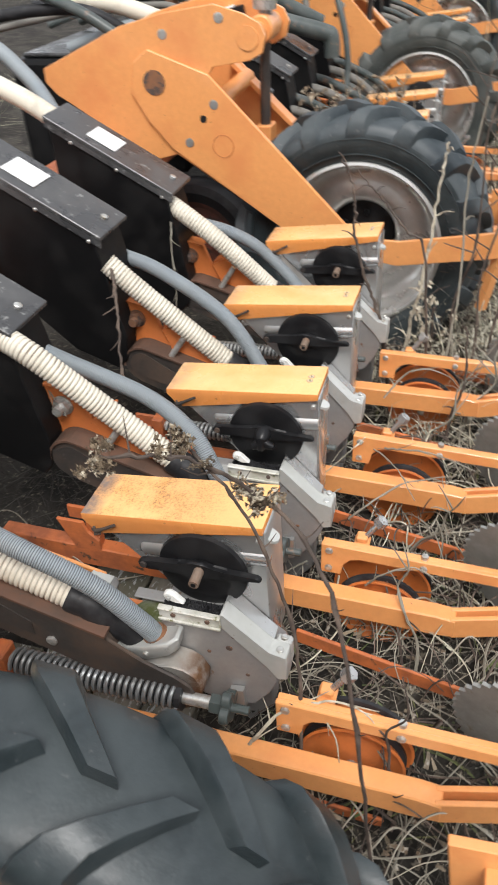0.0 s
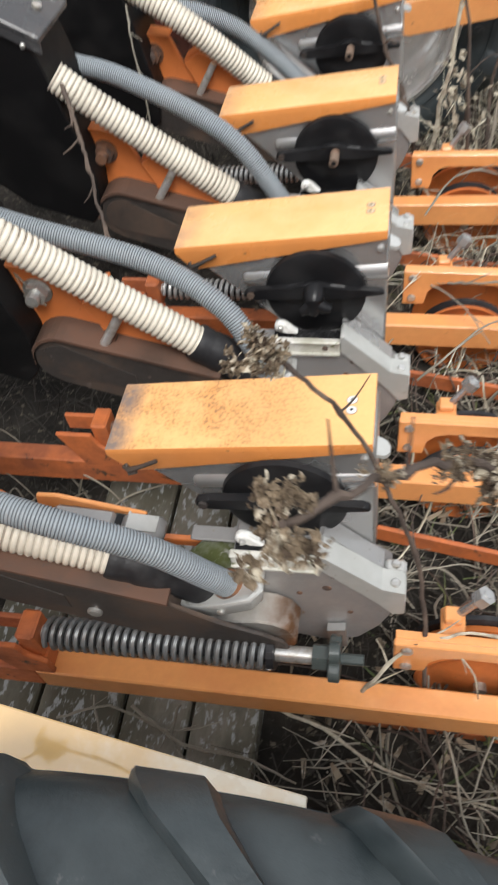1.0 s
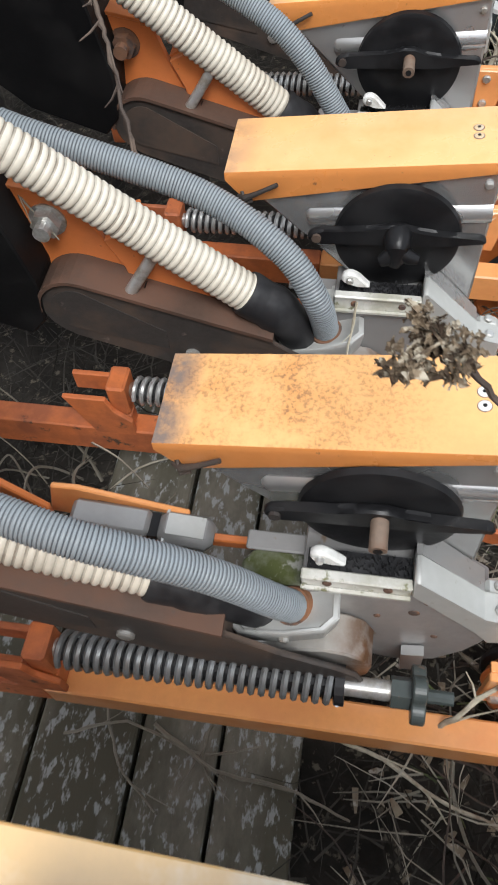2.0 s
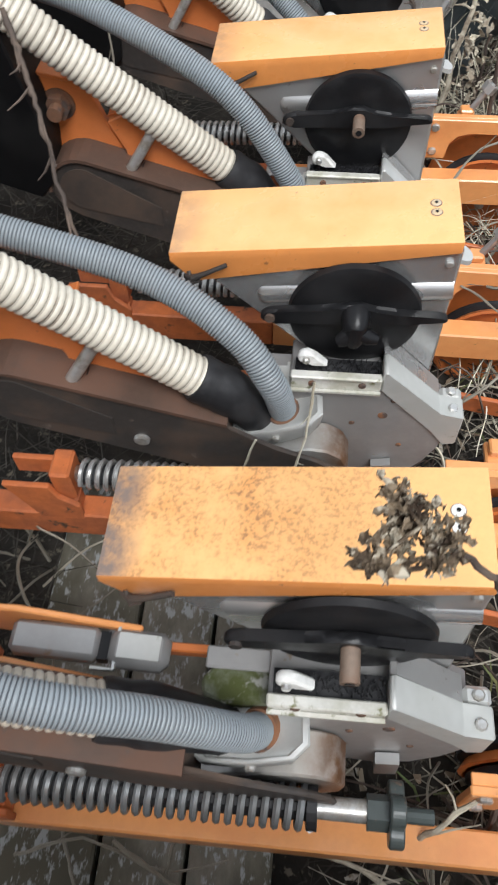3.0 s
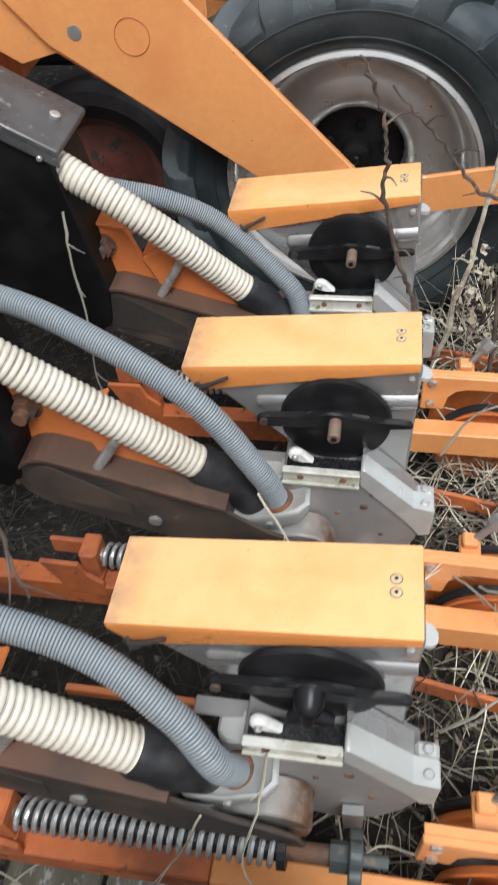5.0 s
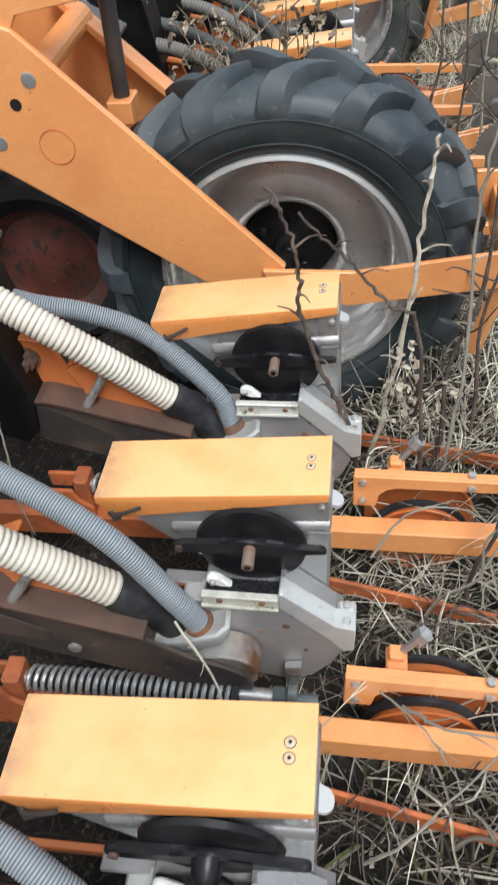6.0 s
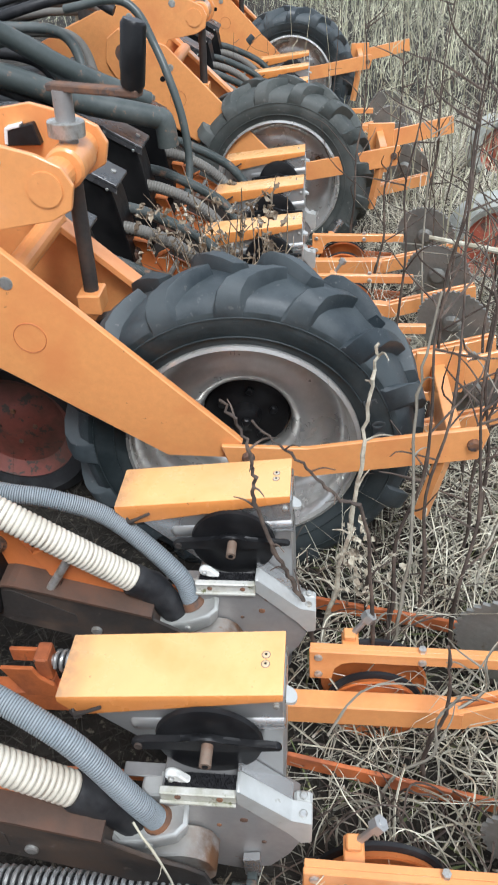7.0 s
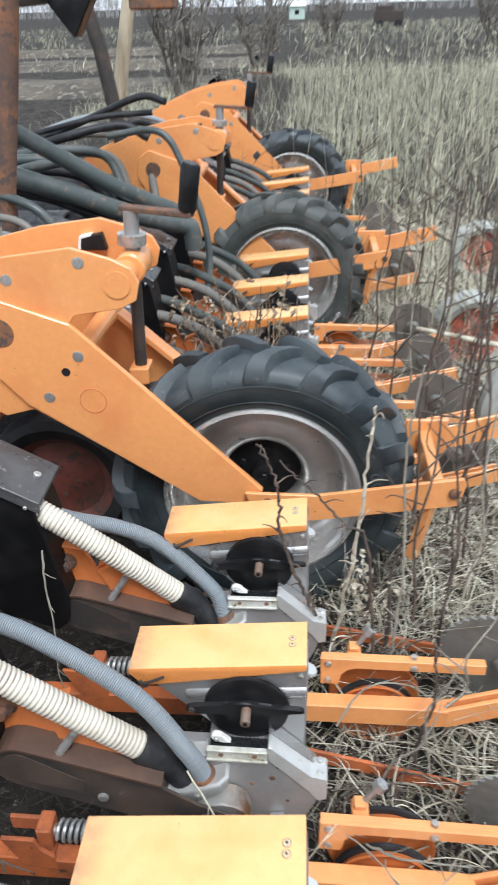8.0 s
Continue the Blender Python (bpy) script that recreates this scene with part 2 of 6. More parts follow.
M_STALK = material("dry_stalk", (0.35, 0.315, 0.25), 0.8, second=(0.40, 0.375, 0.31), second_amount=0.35, second_scale=20, grain=90, grain_amount=0.2, vary=0.5)
M_STALK_DARK = material("dark_stalk", (0.085, 0.066, 0.056), 0.8, second=(0.16, 0.12, 0.095), second_amount=0.35, second_scale=25, grain=90, grain_amount=0.2)
M_DRY_LEAF = material("dry_leaf", (0.33, 0.27, 0.19), 0.85, second=(0.17, 0.12, 0.08), second_amount=0.45, second_scale=40, third=(0.55, 0.5, 0.42), third_amount=0.2, third_scale=70, grain=150, grain_amount=0.2, vary=0.5)
M_GREEN = material("sparse_green", (0.10, 0.13, 0.045), 0.8, second=(0.18, 0.18, 0.07), second_amount=0.4, second_scale=20, grain=90, vary=0.4)
M_LETTER = material("raised_rubber_letter", (0.07, 0.075, 0.078), 0.5, second=(0.045, 0.048, 0.05), second_amount=0.4, second_scale=40, grain=150)
# Pale patches paint the sky's highlight onto the first arm's flange.
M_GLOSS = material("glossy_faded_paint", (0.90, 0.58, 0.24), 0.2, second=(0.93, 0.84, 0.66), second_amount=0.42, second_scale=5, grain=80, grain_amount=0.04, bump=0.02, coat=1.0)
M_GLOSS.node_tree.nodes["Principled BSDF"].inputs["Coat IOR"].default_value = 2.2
M_FIELD = material("pale_field_straw", (0.74, 0.72, 0.53), 0.8, second=(0.46, 0.44, 0.31), second_amount=0.5, second_scale=4, grain=40, grain_amount=0.15, vary=0.45)
M_PIN = material("pale_rusty_pin", (0.25, 0.185, 0.14), 0.6, 0.2, second=(0.2, 0.12, 0.08), second_amount=0.4, second_scale=50, grain=200, grain_amount=0.2)
M_RIVET = material("dull_rivet", (0.62, 0.47, 0.28), 0.45, second=(0.5, 0.45, 0.38), second_amount=0.4, second_scale=60, grain=200, grain_amount=0.08)
M_DUSTY_HOSE = material("dusty_hose", (0.17, 0.16, 0.14), 0.6, second=(0.16, 0.15, 0.135), second_amount=0.4, second_scale=12, grain=120, grain_amount=0.1)
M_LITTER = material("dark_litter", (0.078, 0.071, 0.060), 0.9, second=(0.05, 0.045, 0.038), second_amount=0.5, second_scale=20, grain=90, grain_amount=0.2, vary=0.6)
M_POLE = material("bare_pole", (0.58, 0.50, 0.36), 0.8, second=(0.3, 0.24, 0.16), second_amount=0.4, second_scale=9, grain=60, grain_amount=0.2, stretch=(1, 1, 0.15))

M_SOIL_DARK = material("ploughed_soil", (0.14, 0.12, 0.095), 0.95, second=(0.075, 0.068, 0.06), second_amount=0.5, second_scale=1.5, third=(0.22, 0.2, 0.16), third_amount=0.25, third_scale=6, grain=14, grain_amount=0.3, bump=1.0)
# Wood lightened to grey: the distance haze is put into its colour.
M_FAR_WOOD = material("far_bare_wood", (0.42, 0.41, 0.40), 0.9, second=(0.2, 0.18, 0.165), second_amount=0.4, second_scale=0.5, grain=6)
M_BUSH = material("bare_bush_wood", (0.11, 0.093, 0.08), 0.85, second=(0.26, 0.235, 0.2), second_amount=0.4, second_scale=6, grain=40, grain_amount=0.2)
M_HUT = material("pale_green_paint", (0.5, 0.62, 0.55), 0.7, second=(0.42, 0.5, 0.45), second_amount=0.3, second_scale=1.0, grain=10)

for m_dull, shine in ((M_BLACK_SHEET, 0.2), (M_BLACK, 0.25), (M_GROUND, 0.15), (M_LITTER, 0.15), (M_STRAW, 0.2), (M_STALK, 0.2), (M_STALK_DARK, 0.2), (M_FIELD, 0.2), (M_DARK_ARM, 0.3), (M_PLANK, 0.25), (M_HEAD, 0.15), (M_BLACK_RUBBER, 0.3), (M_SOIL_DARK, 0.15)):
    m_dull.node_tree.nodes["Principled BSDF"].inputs["Specular IOR Level"].default_value = shine


# ---- mesh tools, in drawing units ----
def part(name, bm, mat, parent=None, label="", smooth=False, at=(0, 0, 0)):
    """Links a bmesh as one mesh object under a thing or a part."""
    for v in bm.verts:
        v.co *= K
    if smooth:
        for f in bm.faces:
            f.smooth = True
    me = bpy.data.meshes.new(name)
    bm.to_mesh(me)
    bm.free()
    if smooth:
        me.set_sharp_from_angle(angle=radians(38))
    me.materials.append(mat)
    ob = new(name, me)
    ob.location = Vector(at) * K
    if parent:
        ob.parent = parent
    if label:
        ob["label"] = label
    return ob


def again(ob, at, parent, turn=(0, 0, 0)):
    """A further part on the mesh of ob."""
    o = new(ob.name.split(".")[0], ob.data)
    o.location = Vector(at) * K
    o.rotation_euler = [radians(a) for a in turn]
    o.parent = parent
    return o


def empty(name, at=(0, 0, 0)):
    e = new(name)
    e.location = Vector(at) * K
    return e


def bm_new():
    return bmesh.new()


def bevelled(bm, w, seg=1):
    bmesh.ops.bevel(bm, geom=list(bm.edges), offset=w, segments=seg, affect="EDGES", profile=0.6)
    return bm


def box(bm, lo, hi, bevel=0.0):
    b = bmesh.new() if bevel else bm
    c = [(x, y, z) for x in (lo[0], hi[0]) for y in (lo[1], hi[1]) for z in (lo[2], hi[2])]
    v = [b.verts.new(p) for p in c]
    for q in ((0, 1, 3, 2), (4, 6, 7, 5), (0, 4, 5, 1), (2, 3, 7, 6), (0, 2, 6, 4), (1, 5, 7, 3)):
        b.faces.new([v[i] for i in q])
    if bevel:
        bevelled(b, bevel)
        merge(bm, b)
    return bm


def merge(bm, b):
    idx = {v: bm.verts.new(v.co) for v in b.verts}
    for f in b.faces:
        bm.faces.new([idx[v] for v in f.verts])
    b.free()
    return bm


def prism(bm, poly, y0, y1, bevel=0.0):
    """A polygon of (x, z) drawn out from y0 to y1."""
    b = bmesh.new()
    n = len(poly)
    a = [b.verts.new((x, y0, z)) for x, z in poly]
    c = [b.verts.new((x, y1, z)) for x, z in poly]
    b.faces.new(a)
    b.faces.new(c[::-1])
    for i in range(n):
        b.faces.new((a[i], c[i], c[(i + 1) % n], a[(i + 1) % n]))
    bmesh.ops.recalc_face_normals(b, faces=list(b.faces))
    if bevel:
        bevelled(b, bevel)
    return merge(bm, b)


def frame_of(d):
    d = Vector(d).normalized()
    up = Vector((0, 0, 1)) if abs(d.z) < 0.9 else Vector((0, 1, 0))
    s = d.cross(up).normalized()
    return s, s.cross(d).normalized()


def tube(bm, pts, radii, seg=10, caps=True):
    """A round bar along pts; radii is one number or one for each point."""
    pts = [Vector(p) for p in pts]
    if not isinstance(radii, (list, tuple)):
        radii = [radii] * len(pts)
    rings = []
    s_old = None
    for i, p in enumerate(pts):
        d = (pts[min(i + 1, len(pts) - 1)] - pts[max(i - 1, 0)])
        if d.length < 1e-9:
            d = Vector((0, 0, 1))
        d.normalize()
        if s_old is None:
            s, u = frame_of(d)
        else:
            s = (s_old - d * s_old.dot(d)).normalized()
            u = s.cross(d).normalized()
        s_old = s
        rings.append([bm.verts.new(p + (s * math.cos(2 * math.pi * k / seg) + u * math.sin(2 * math.pi * k / seg)) * radii[i]) for k in range(seg)])
    for r, q in zip(rings, rings[1:]):
        for k in range(seg):
            bm.faces.new((r[k], r[(k + 1) % seg], q[(k + 1) % seg], q[k]))
    if caps:
        bm.faces.new(rings[0][::-1])
        bm.faces.new(rings[-1])
    return bm


def lathe(bm, profile, centre, seg=40, closed=False):
    """A profile of (radius, y) turned round the y axis."""
    cx, cy, cz = centre
    rings = []
    for r, y in profile:
        rings.append([bm.verts.new((cx + r * math.cos(2 * math.pi * k / seg), cy + y, cz + r * math.sin(2 * math.pi * k / seg))) for k in range(seg)])
    pairs = list(zip(rings, rings[1:]))
    if closed:
        pairs.append((rings[-1], rings[0]))
    for a, b in pairs:
        for k in range(seg):
            bm.faces.new((a[k], b[k], b[(k + 1) % seg], a[(k + 1) % seg]))
    if not closed:
        bm.faces.new(rings[0])
        bm.faces.new(rings[-1][::-1])
    bmesh.ops.recalc_face_normals(bm, faces=list(bm.faces))
    return bm


def curve(points, n=10):
    """A smooth line through the points."""
    c = [Vector(p) for p in points]
    c = [2 * c[0] - c[1], *c, 2 * c[-1] - c[-2]]
    out = []
    for i in range(1, len(c) - 2):
        a, b, d, e = c[i - 1:i + 3]
        for k in range(n):
            u = k / n
            out.append(0.5 * (2 * b + (d - a) * u + (2 * a - 5 * b + 4 * d - e) * u * u + (3 * b - a - 3 * d + e) * u ** 3))
    out.append(c[-2])
    return out


def even(pts, step):
    """The line cut into even steps."""
    out, left = [pts[0].copy()], step
    for a, b in zip(pts, pts[1:]):
        d = (b - a).length
        u = left
        while u <= d:
            out.append(a + (b - a) * (u / d))
            u += step
        left = u - d
    return out


def hose(bm, points, r, pitch, depth):
    """A ribbed hose: the grooves between its ribs take the second material."""
    line = even(curve(points, 14), pitch / 6)
    sink = (0.0, 0.10, 0.45, 1.0, 0.45, 0.10)
    start = len(bm.faces)
    tube(bm, line, [r - depth * sink[i % 6] for i in range(len(line))], 18)
    bm.faces.ensure_lookup_table()
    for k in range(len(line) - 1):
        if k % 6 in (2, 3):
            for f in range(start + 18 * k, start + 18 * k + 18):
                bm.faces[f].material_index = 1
    return bm


def helix(bm, a, b, r, wire, turns, seg=12):
    a, b = Vector(a), Vector(b)
    s, u = frame_of(b - a)
    n = int(turns * seg)
    pts = []
    for i in range(n + 1):
        k = i / n
        ang = 2 * math.pi * turns * k
        pts.append(a + (b - a) * k + (s * math.cos(ang) + u * math.sin(ang)) * r)
    return tube(bm, pts, wire, 6)


def hexhead(bm, a, b, r):
    return tube(bm, [a, b], r, 6)


# ---- the ground ----
def ground_height(x, y):
    h = 0.02 * noise.noise((x * 1.7, y * 1.7, 0.3)) + 0.012 * noise.noise((x * 6, y * 6, 1.7))
    return h - 0.012


def build_ground():
    bm = bm_new()
    xs = [-4000, -600, -120, -40, -18, -9, -5, -3, -2] + [-1.4 + 0.12 * i for i in range(31)] + [2.6, 3.4, 4.6, 6.5, 9, 15, 30, 80, 400, 4000]
    ys = [-4000, -300, -60, -15, -6, -3, -2] + [-1.4 + 0.12 * i for i in range(55)] + [5.6, 6.4, 7.6, 9, 11, 14, 18, 26, 40, 80, 200, 700, 5800]
    g = [[bm.verts.new((x, y, ground_height(x, y) if abs(x) < 12 and abs(y) < 14 else 0)) for y in ys] for x in xs]
    for i in range(len(xs) - 1):
        for j in range(len(ys) - 1):
            bm.faces.new((g[i][j], g[i + 1][j], g[i + 1][j + 1], g[i][j + 1]))
    return tagged(part("ground", bm, M_GROUND, smooth=True), "dark soil covered with dry weeds and straw", "ground", kind="structure")


build_ground()


def studs(name, mat, parent, spots, r, h, way=(0, -1, 0), seg=8, label=""):
    """Bolt heads, screws or rivets: one short stud mesh, set at each spot."""
    bm = bm_new()
    d = Vector(way).normalized()
    tube(bm, [d * (-0.3 * h), d * (0.7 * h), d * h], [r, r, r * 0.72], seg)
    first = part(name, bm, mat, parent, label, at=spots[0])
    for p in spots[1:]:
        o = again(first, p, parent)
        if label:
            o["label"] = label
    return first


# ---- one row unit of the planter; x runs along the unit, y to the next row, z up ----
COVER = [(0.0, 0.62), (0.371, 0.658)]


def build_unit(knob, cream, grey, cover_paint, socket_metal, wedge_metal, rivet_metal, cream_mat=None, first=False, sag=0.0):
    """first: the row whose hoses lie low over a short linkage; sag: how much lower its spring hangs."""
    u = empty("row_unit")
    back = Vector((0, 0.012, 0))

    # cover: a folded lid, deeper at its low end
    bm = bm_new()
    prism(bm, [(0.0, 0.62), (0.371, 0.658), (0.371, 0.640), (0.030, 0.572), (0.0, 0.606)], -0.0625, 0.0625)
    bevelled(bm, 0.0025, 2)
    cover = part("cover", bm, cover_paint, u, "orange sheet-metal cover, faded on top with sky sheen painted in", smooth=True)
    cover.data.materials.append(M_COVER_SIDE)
    # Upward faces get the paler paint: fading, plus sky sheen put into colour.
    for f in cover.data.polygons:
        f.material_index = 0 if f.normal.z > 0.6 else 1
    if cream_mat is None:
        studs("rivet_ring", M_PIN, cover, [(0.340, y, 0.6541) for y in (-0.0040, 0.0140)], 0.0078, 0.0012, (-0.1, 0, 1), 14)
    studs("rivet", rivet_metal, cover, [(0.340, y, 0.6542) for y in (-0.0040, 0.0140)], 0.0068 if first else 0.0064, 0.0020, (-0.1, 0, 1), 14, "pale round rivet head")
    studs("rivet_core", M_BLACK, cover, [(0.340, y, 0.6562) for y in (-0.0040, 0.0140)], 0.0022, 0.0012, (-0.1, 0, 1), 8)
    bm = bm_new()
    tube(bm, [(0.020, -0.060, 0.580), (0.030, -0.069, 0.584), (0.048, -0.071, 0.595), (0.076, -0.071, 0.611)], [0.0052, 0.0050, 0.0034, 0.0032], 8)
    tube(bm, [(0.024, -0.062, 0.590), (0.029, -0.072, 0.577), (0.040, -0.070, 0.581)], 0.0028, 6)
    part("cover_pin", bm, M_DARK_ARM, cover, "dark latch pin")

    # seed hopper under the cover
    bm = bm_new()
    prism(bm, [(0.036, 0.585), (0.368, 0.645), (0.375, 0.640), (0.375, 0.30), (0.345, 0.26), (0.24, 0.30), (0.195, 0.43)], -0.055, 0.05, 0.004)
    body = part("hopper_body", bm, M_STEEL, u, "bright galvanised seed hopper", smooth=True)
    bm = bm_new()
    tube(bm, [(0.112, -0.042, 0.5450), (0.116, -0.042, 0.5453), (0.122, -0.042, 0.546), (0.374, -0.042, 0.570)], [0.009, 0.016, 0.0205, 0.0205], 16)
    part("bead", bm, M_STEEL, body, smooth=True)
    studs("screw", M_ZINC, body, [(0.285, -0.056, 0.632), (0.36, -0.056, 0.618)], 0.0058, 0.004)
    bm = bm_new()
    rim_pts = [(0.372, -0.046)] + [(0.380 + 0.013 * math.cos(a), -0.031 + 0.015 * math.sin(a)) for a in [math.pi * (k / 8 - 0.5) for k in range(9)]] + [(0.372, -0.012)]
    upper = [bm.verts.new((x, y, 0.618 - 0.35 * (x - 0.37))) for x, y in rim_pts]
    under = [bm.verts.new((x, y, 0.611 - 0.35 * (x - 0.37))) for x, y in rim_pts]
    bm.faces.new(upper)
    bm.faces.new(under[::-1])
    for k in range(len(rim_pts)):
        m = (k + 1) % len(rim_pts)
        bm.faces.new((upper[k], under[k], under[m], upper[m]))
    bmesh.ops.recalc_face_normals(bm, faces=list(bm.faces))
    part("end_tab", bm, M_ALU, body, "pale round plastic tab")

    # seed disc lid with its cross bar
    bm = bm_new()
    lathe(bm, [(0.05, -0.0075), (0.081, -0.007), (0.0890, -0.004), (0.0910, 0.004)], (0.248, -0.0690, 0.529), 48)
    disc = part("disc_lid", bm, M_BLACK, u, "black plastic seed disc lid", smooth=True)
    bm = bm_new()
    prism(bm, [(0.120, 0.538), (0.126, 0.548), (0.142, 0.553), (0.205, 0.553), (0.222, 0.560), (0.236, 0.567), (0.258, 0.567), (0.276, 0.555), (0.300, 0.552), (0.362, 0.556), (0.370, 0.551), (0.370, 0.543), (0.300, 0.535), (0.262, 0.533), (0.200, 0.531), (0.142, 0.528), (0.124, 0.530)], -0.0905, -0.0775)
    bevelled(bm, 0.003, 1)
    part("clamp_bar", bm, M_BLACK, disc, "black clamp bar across the lid", smooth=True)
    bm = bm_new()
    tube(bm, [(0.134, -0.088, 0.540), (0.134, -0.095, 0.540)], 0.0070, 8)
    part("bolt", bm, M_DARK_ARM, disc)
    if knob:
        bm = bm_new()
        tube(bm, [(0.249, -0.086, 0.550), (0.249, -0.108, 0.546), (0.249, -0.114, 0.543)], [0.020, 0.018, 0.013], 14)
        tube(bm, [(0.250, -0.104, 0.548), (0.249, -0.111, 0.528), (0.247, -0.113, 0.518)], [0.017, 0.014, 0.009], 10)
        tube(bm, [(0.246, -0.106, 0.542), (0.268, -0.111, 0.532), (0.280, -0.112, 0.530)], [0.014, 0.011, 0.007], 10)
        tube(bm, [(0.252, -0.106, 0.540), (0.234, -0.111, 0.526), (0.227, -0.112, 0.522)], [0.014, 0.011, 0.008], 10)
        part("star_knob", bm, M_BLACK, disc, "black three-armed hand knob", smooth=True)
    else:
        bm = bm_new()
        tube(bm, [(0.249, -0.080, 0.549), (0.249, -0.124, 0.545)], 0.0102, 14)
        part("threaded_pin", bm, M_PIN, disc, "bare rusty threaded pin", smooth=True)
        bm = bm_new()
        tube(bm, [(0.249, -0.1235, 0.545), (0.249, -0.1255, 0.545)], 0.0052, 8)
        part("pin_socket", bm, M_BLACK, disc)

    # white lever beside the lid
    bm = bm_new()
    prism(bm, [(0.174, 0.484), (0.180, 0.492), (0.189, 0.494), (0.199, 0.489), (0.219, 0.468), (0.214, 0.466), (0.199, 0.472), (0.186, 0.470), (0.177, 0.474)], -0.112, -0.098)
    bevelled(bm, 0.003, 1)
    lever = part("lever", bm, M_WHITE, u, "small white plastic lever", smooth=True)
    studs("bolt", M_ZINC, lever, [(0.187, -0.112, 0.482)], 0.0055, 0.006, seg=10)

    # singling case below
    bm = bm_new()
    prism(bm, [(0.166, 0.44), (0.300, 0.444), (0.402, 0.352), (0.402, 0.30), (0.385, 0.255), (0.352, 0.205), (0.300, 0.185), (0.235, 0.20), (0.196, 0.28), (0.166, 0.36)], -0.134, -0.05)
    bevelled(bm, 0.002, 1)
    case = part("metering_case", bm, M_PLATE, u, "dull grey metering case", smooth=True, at=back)
    bm = bm_new()
    prism(bm, [(0.2955, 0.478), (0.302, 0.479), (0.388, 0.390), (0.424, 0.386), (0.424, 0.318), (0.404, 0.312), (0.386, 0.346), (0.2955, 0.438)], -0.139, -0.102)
    bevelled(bm, 0.002, 1)
    part("shoulder", bm, M_ALU, case, "pale cast aluminium shoulder", smooth=True)
    bm = bm_new()
    prism(bm, [(0.2965, 0.4765), (0.303, 0.4775), (0.3895, 0.387), (0.3895, 0.372), (0.2965, 0.462)], -0.1015, -0.069)
    part("slope_panel", bm, M_STEEL, case, "sloped bright steel panel")
    bm = bm_new()
    box(bm, (0.391, -0.1015, 0.322), (0.424, -0.078, 0.384), 0.005)
    part("ear", bm, M_ALU, case, "pale cast ear")
    studs("bolt", M_ZINC, case, [(0.408, -0.090, 0.384), (0.408, -0.124, 0.387)], 0.0075, 0.006, (0.1, 0, 1), 8)
    bm = bm_new()
    box(bm, (0.166, -0.138, 0.434), (0.295, -0.128, 0.462), 0.002)
    box(bm, (0.166, -0.1435, 0.4325), (0.295, -0.1385, 0.4365))
    box(bm, (0.166, -0.1420, 0.459), (0.295, -0.128, 0.465), 0.002)
    part("strip", bm, M_TRIM, case, "pale metal strip with two screws")
    studs("screw", M_RUST, case, [(x, -0.137, 0.448) for x in (0.197, 0.268)], 0.0056, 0.004)
    bm = bm_new()
    box(bm, (0.172, -0.128, 0.43), (0.294, -0.098, 0.455))
    r2 = random.Random(3)
    for i in range(150):
        x = 0.173 + 0.12 * i / 150
        y = -0.124 + 0.022 * r2.random()
        h = 0.458 + 0.008 * r2.random()
        box(bm, (x, y, 0.45), (x + 0.0012, y + 0.0015, h))
    part("brush", bm, M_BLACK_RUBBER, case, "black bristle strip")
    studs("screw", M_RUST, case, [(0.262, -0.133, 0.352), (0.318, -0.133, 0.412), (0.34, -0.133, 0.30)], 0.0046, 0.003)
    studs("cap", M_RUST, case, [(0.306, -0.133, 0.375)], 0.0072, 0.003, seg=12)
    bm = bm_new()
    prism(bm, [(0.302, 0.255), (0.332, 0.262), (0.334, 0.20), (0.306, 0.19)], -0.150, -0.136)
    part("tab", bm, M_STEEL, case, "small bright steel tab")
    bm = bm_new()
    prism(bm, [(0.080, 0.288), (0.125, 0.324), (0.165, 0.346), (0.200, 0.354), (0.228, 0.350), (0.250, 0.334), (0.262, 0.306), (0.258, 0.276), (0.240, 0.254), (0.20, 0.245), (0.15, 0.256)], -0.190, -0.136, 0.003)
    part("drive_guard", bm, M_RUST_BRIGHT, case, "half-round bright guard with a rust stain", smooth=True)

    grey = grey[:-1] + [Vector(grey[-1]) + back]
    # hose socket: a cast elbow between the hoses and the case
    bm = bm_new()
    plan = [(0.078, -0.176), (0.092, -0.188), (0.150, -0.190), (0.200, -0.184), (0.216, -0.168), (0.214, -0.136), (0.190, -0.122), (0.140, -0.120), (0.100, -0.132), (0.080, -0.152)]
    mid = Vector((0.148, -0.154))
    loops = []
    for grow, sink in ((0.70, 0.050), (0.94, 0.034), (1.0, 0.008), (1.0, 0.002), (0.965, 0.0), (0.88, 0.0), (0.84, 0.004)):
        loops.append([bm.verts.new((mid.x + (x - mid.x) * grow, mid.y + (y - mid.y) * grow, 0.398 + 0.30 * (x - 0.15) - sink)) for x, y in plan])
    bm.faces.new(loops[0])
    bm.faces.new(loops[-1][::-1])
    for lo_ring, hi_ring in zip(loops, loops[1:]):
        for k in range(len(plan)):
            m = (k + 1) % len(plan)
            bm.faces.new((lo_ring[k], lo_ring[m], hi_ring[m], hi_ring[k]))
    bmesh.ops.recalc_face_normals(bm, faces=list(bm.faces))
    socket = part("hose_socket", bm, socket_metal, u, "cast aluminium hose socket", smooth=True, at=back)
    bm = bm_new()
    g1, g0 = Vector(grey[-1]), Vector(grey[-2])
    gd = (g1 - g0).normalized()
    tube(bm, [g1 - back - gd * 0.004, g1 - back + gd * 0.012], [0.0235, 0.028], 20)
    part("socket_collar", bm, M_RUST, socket, "rust-stained collar", smooth=True)
    studs("bolt", M_ZINC, socket, [(0.150, -0.188, 0.378)], 0.0066, 0.006)

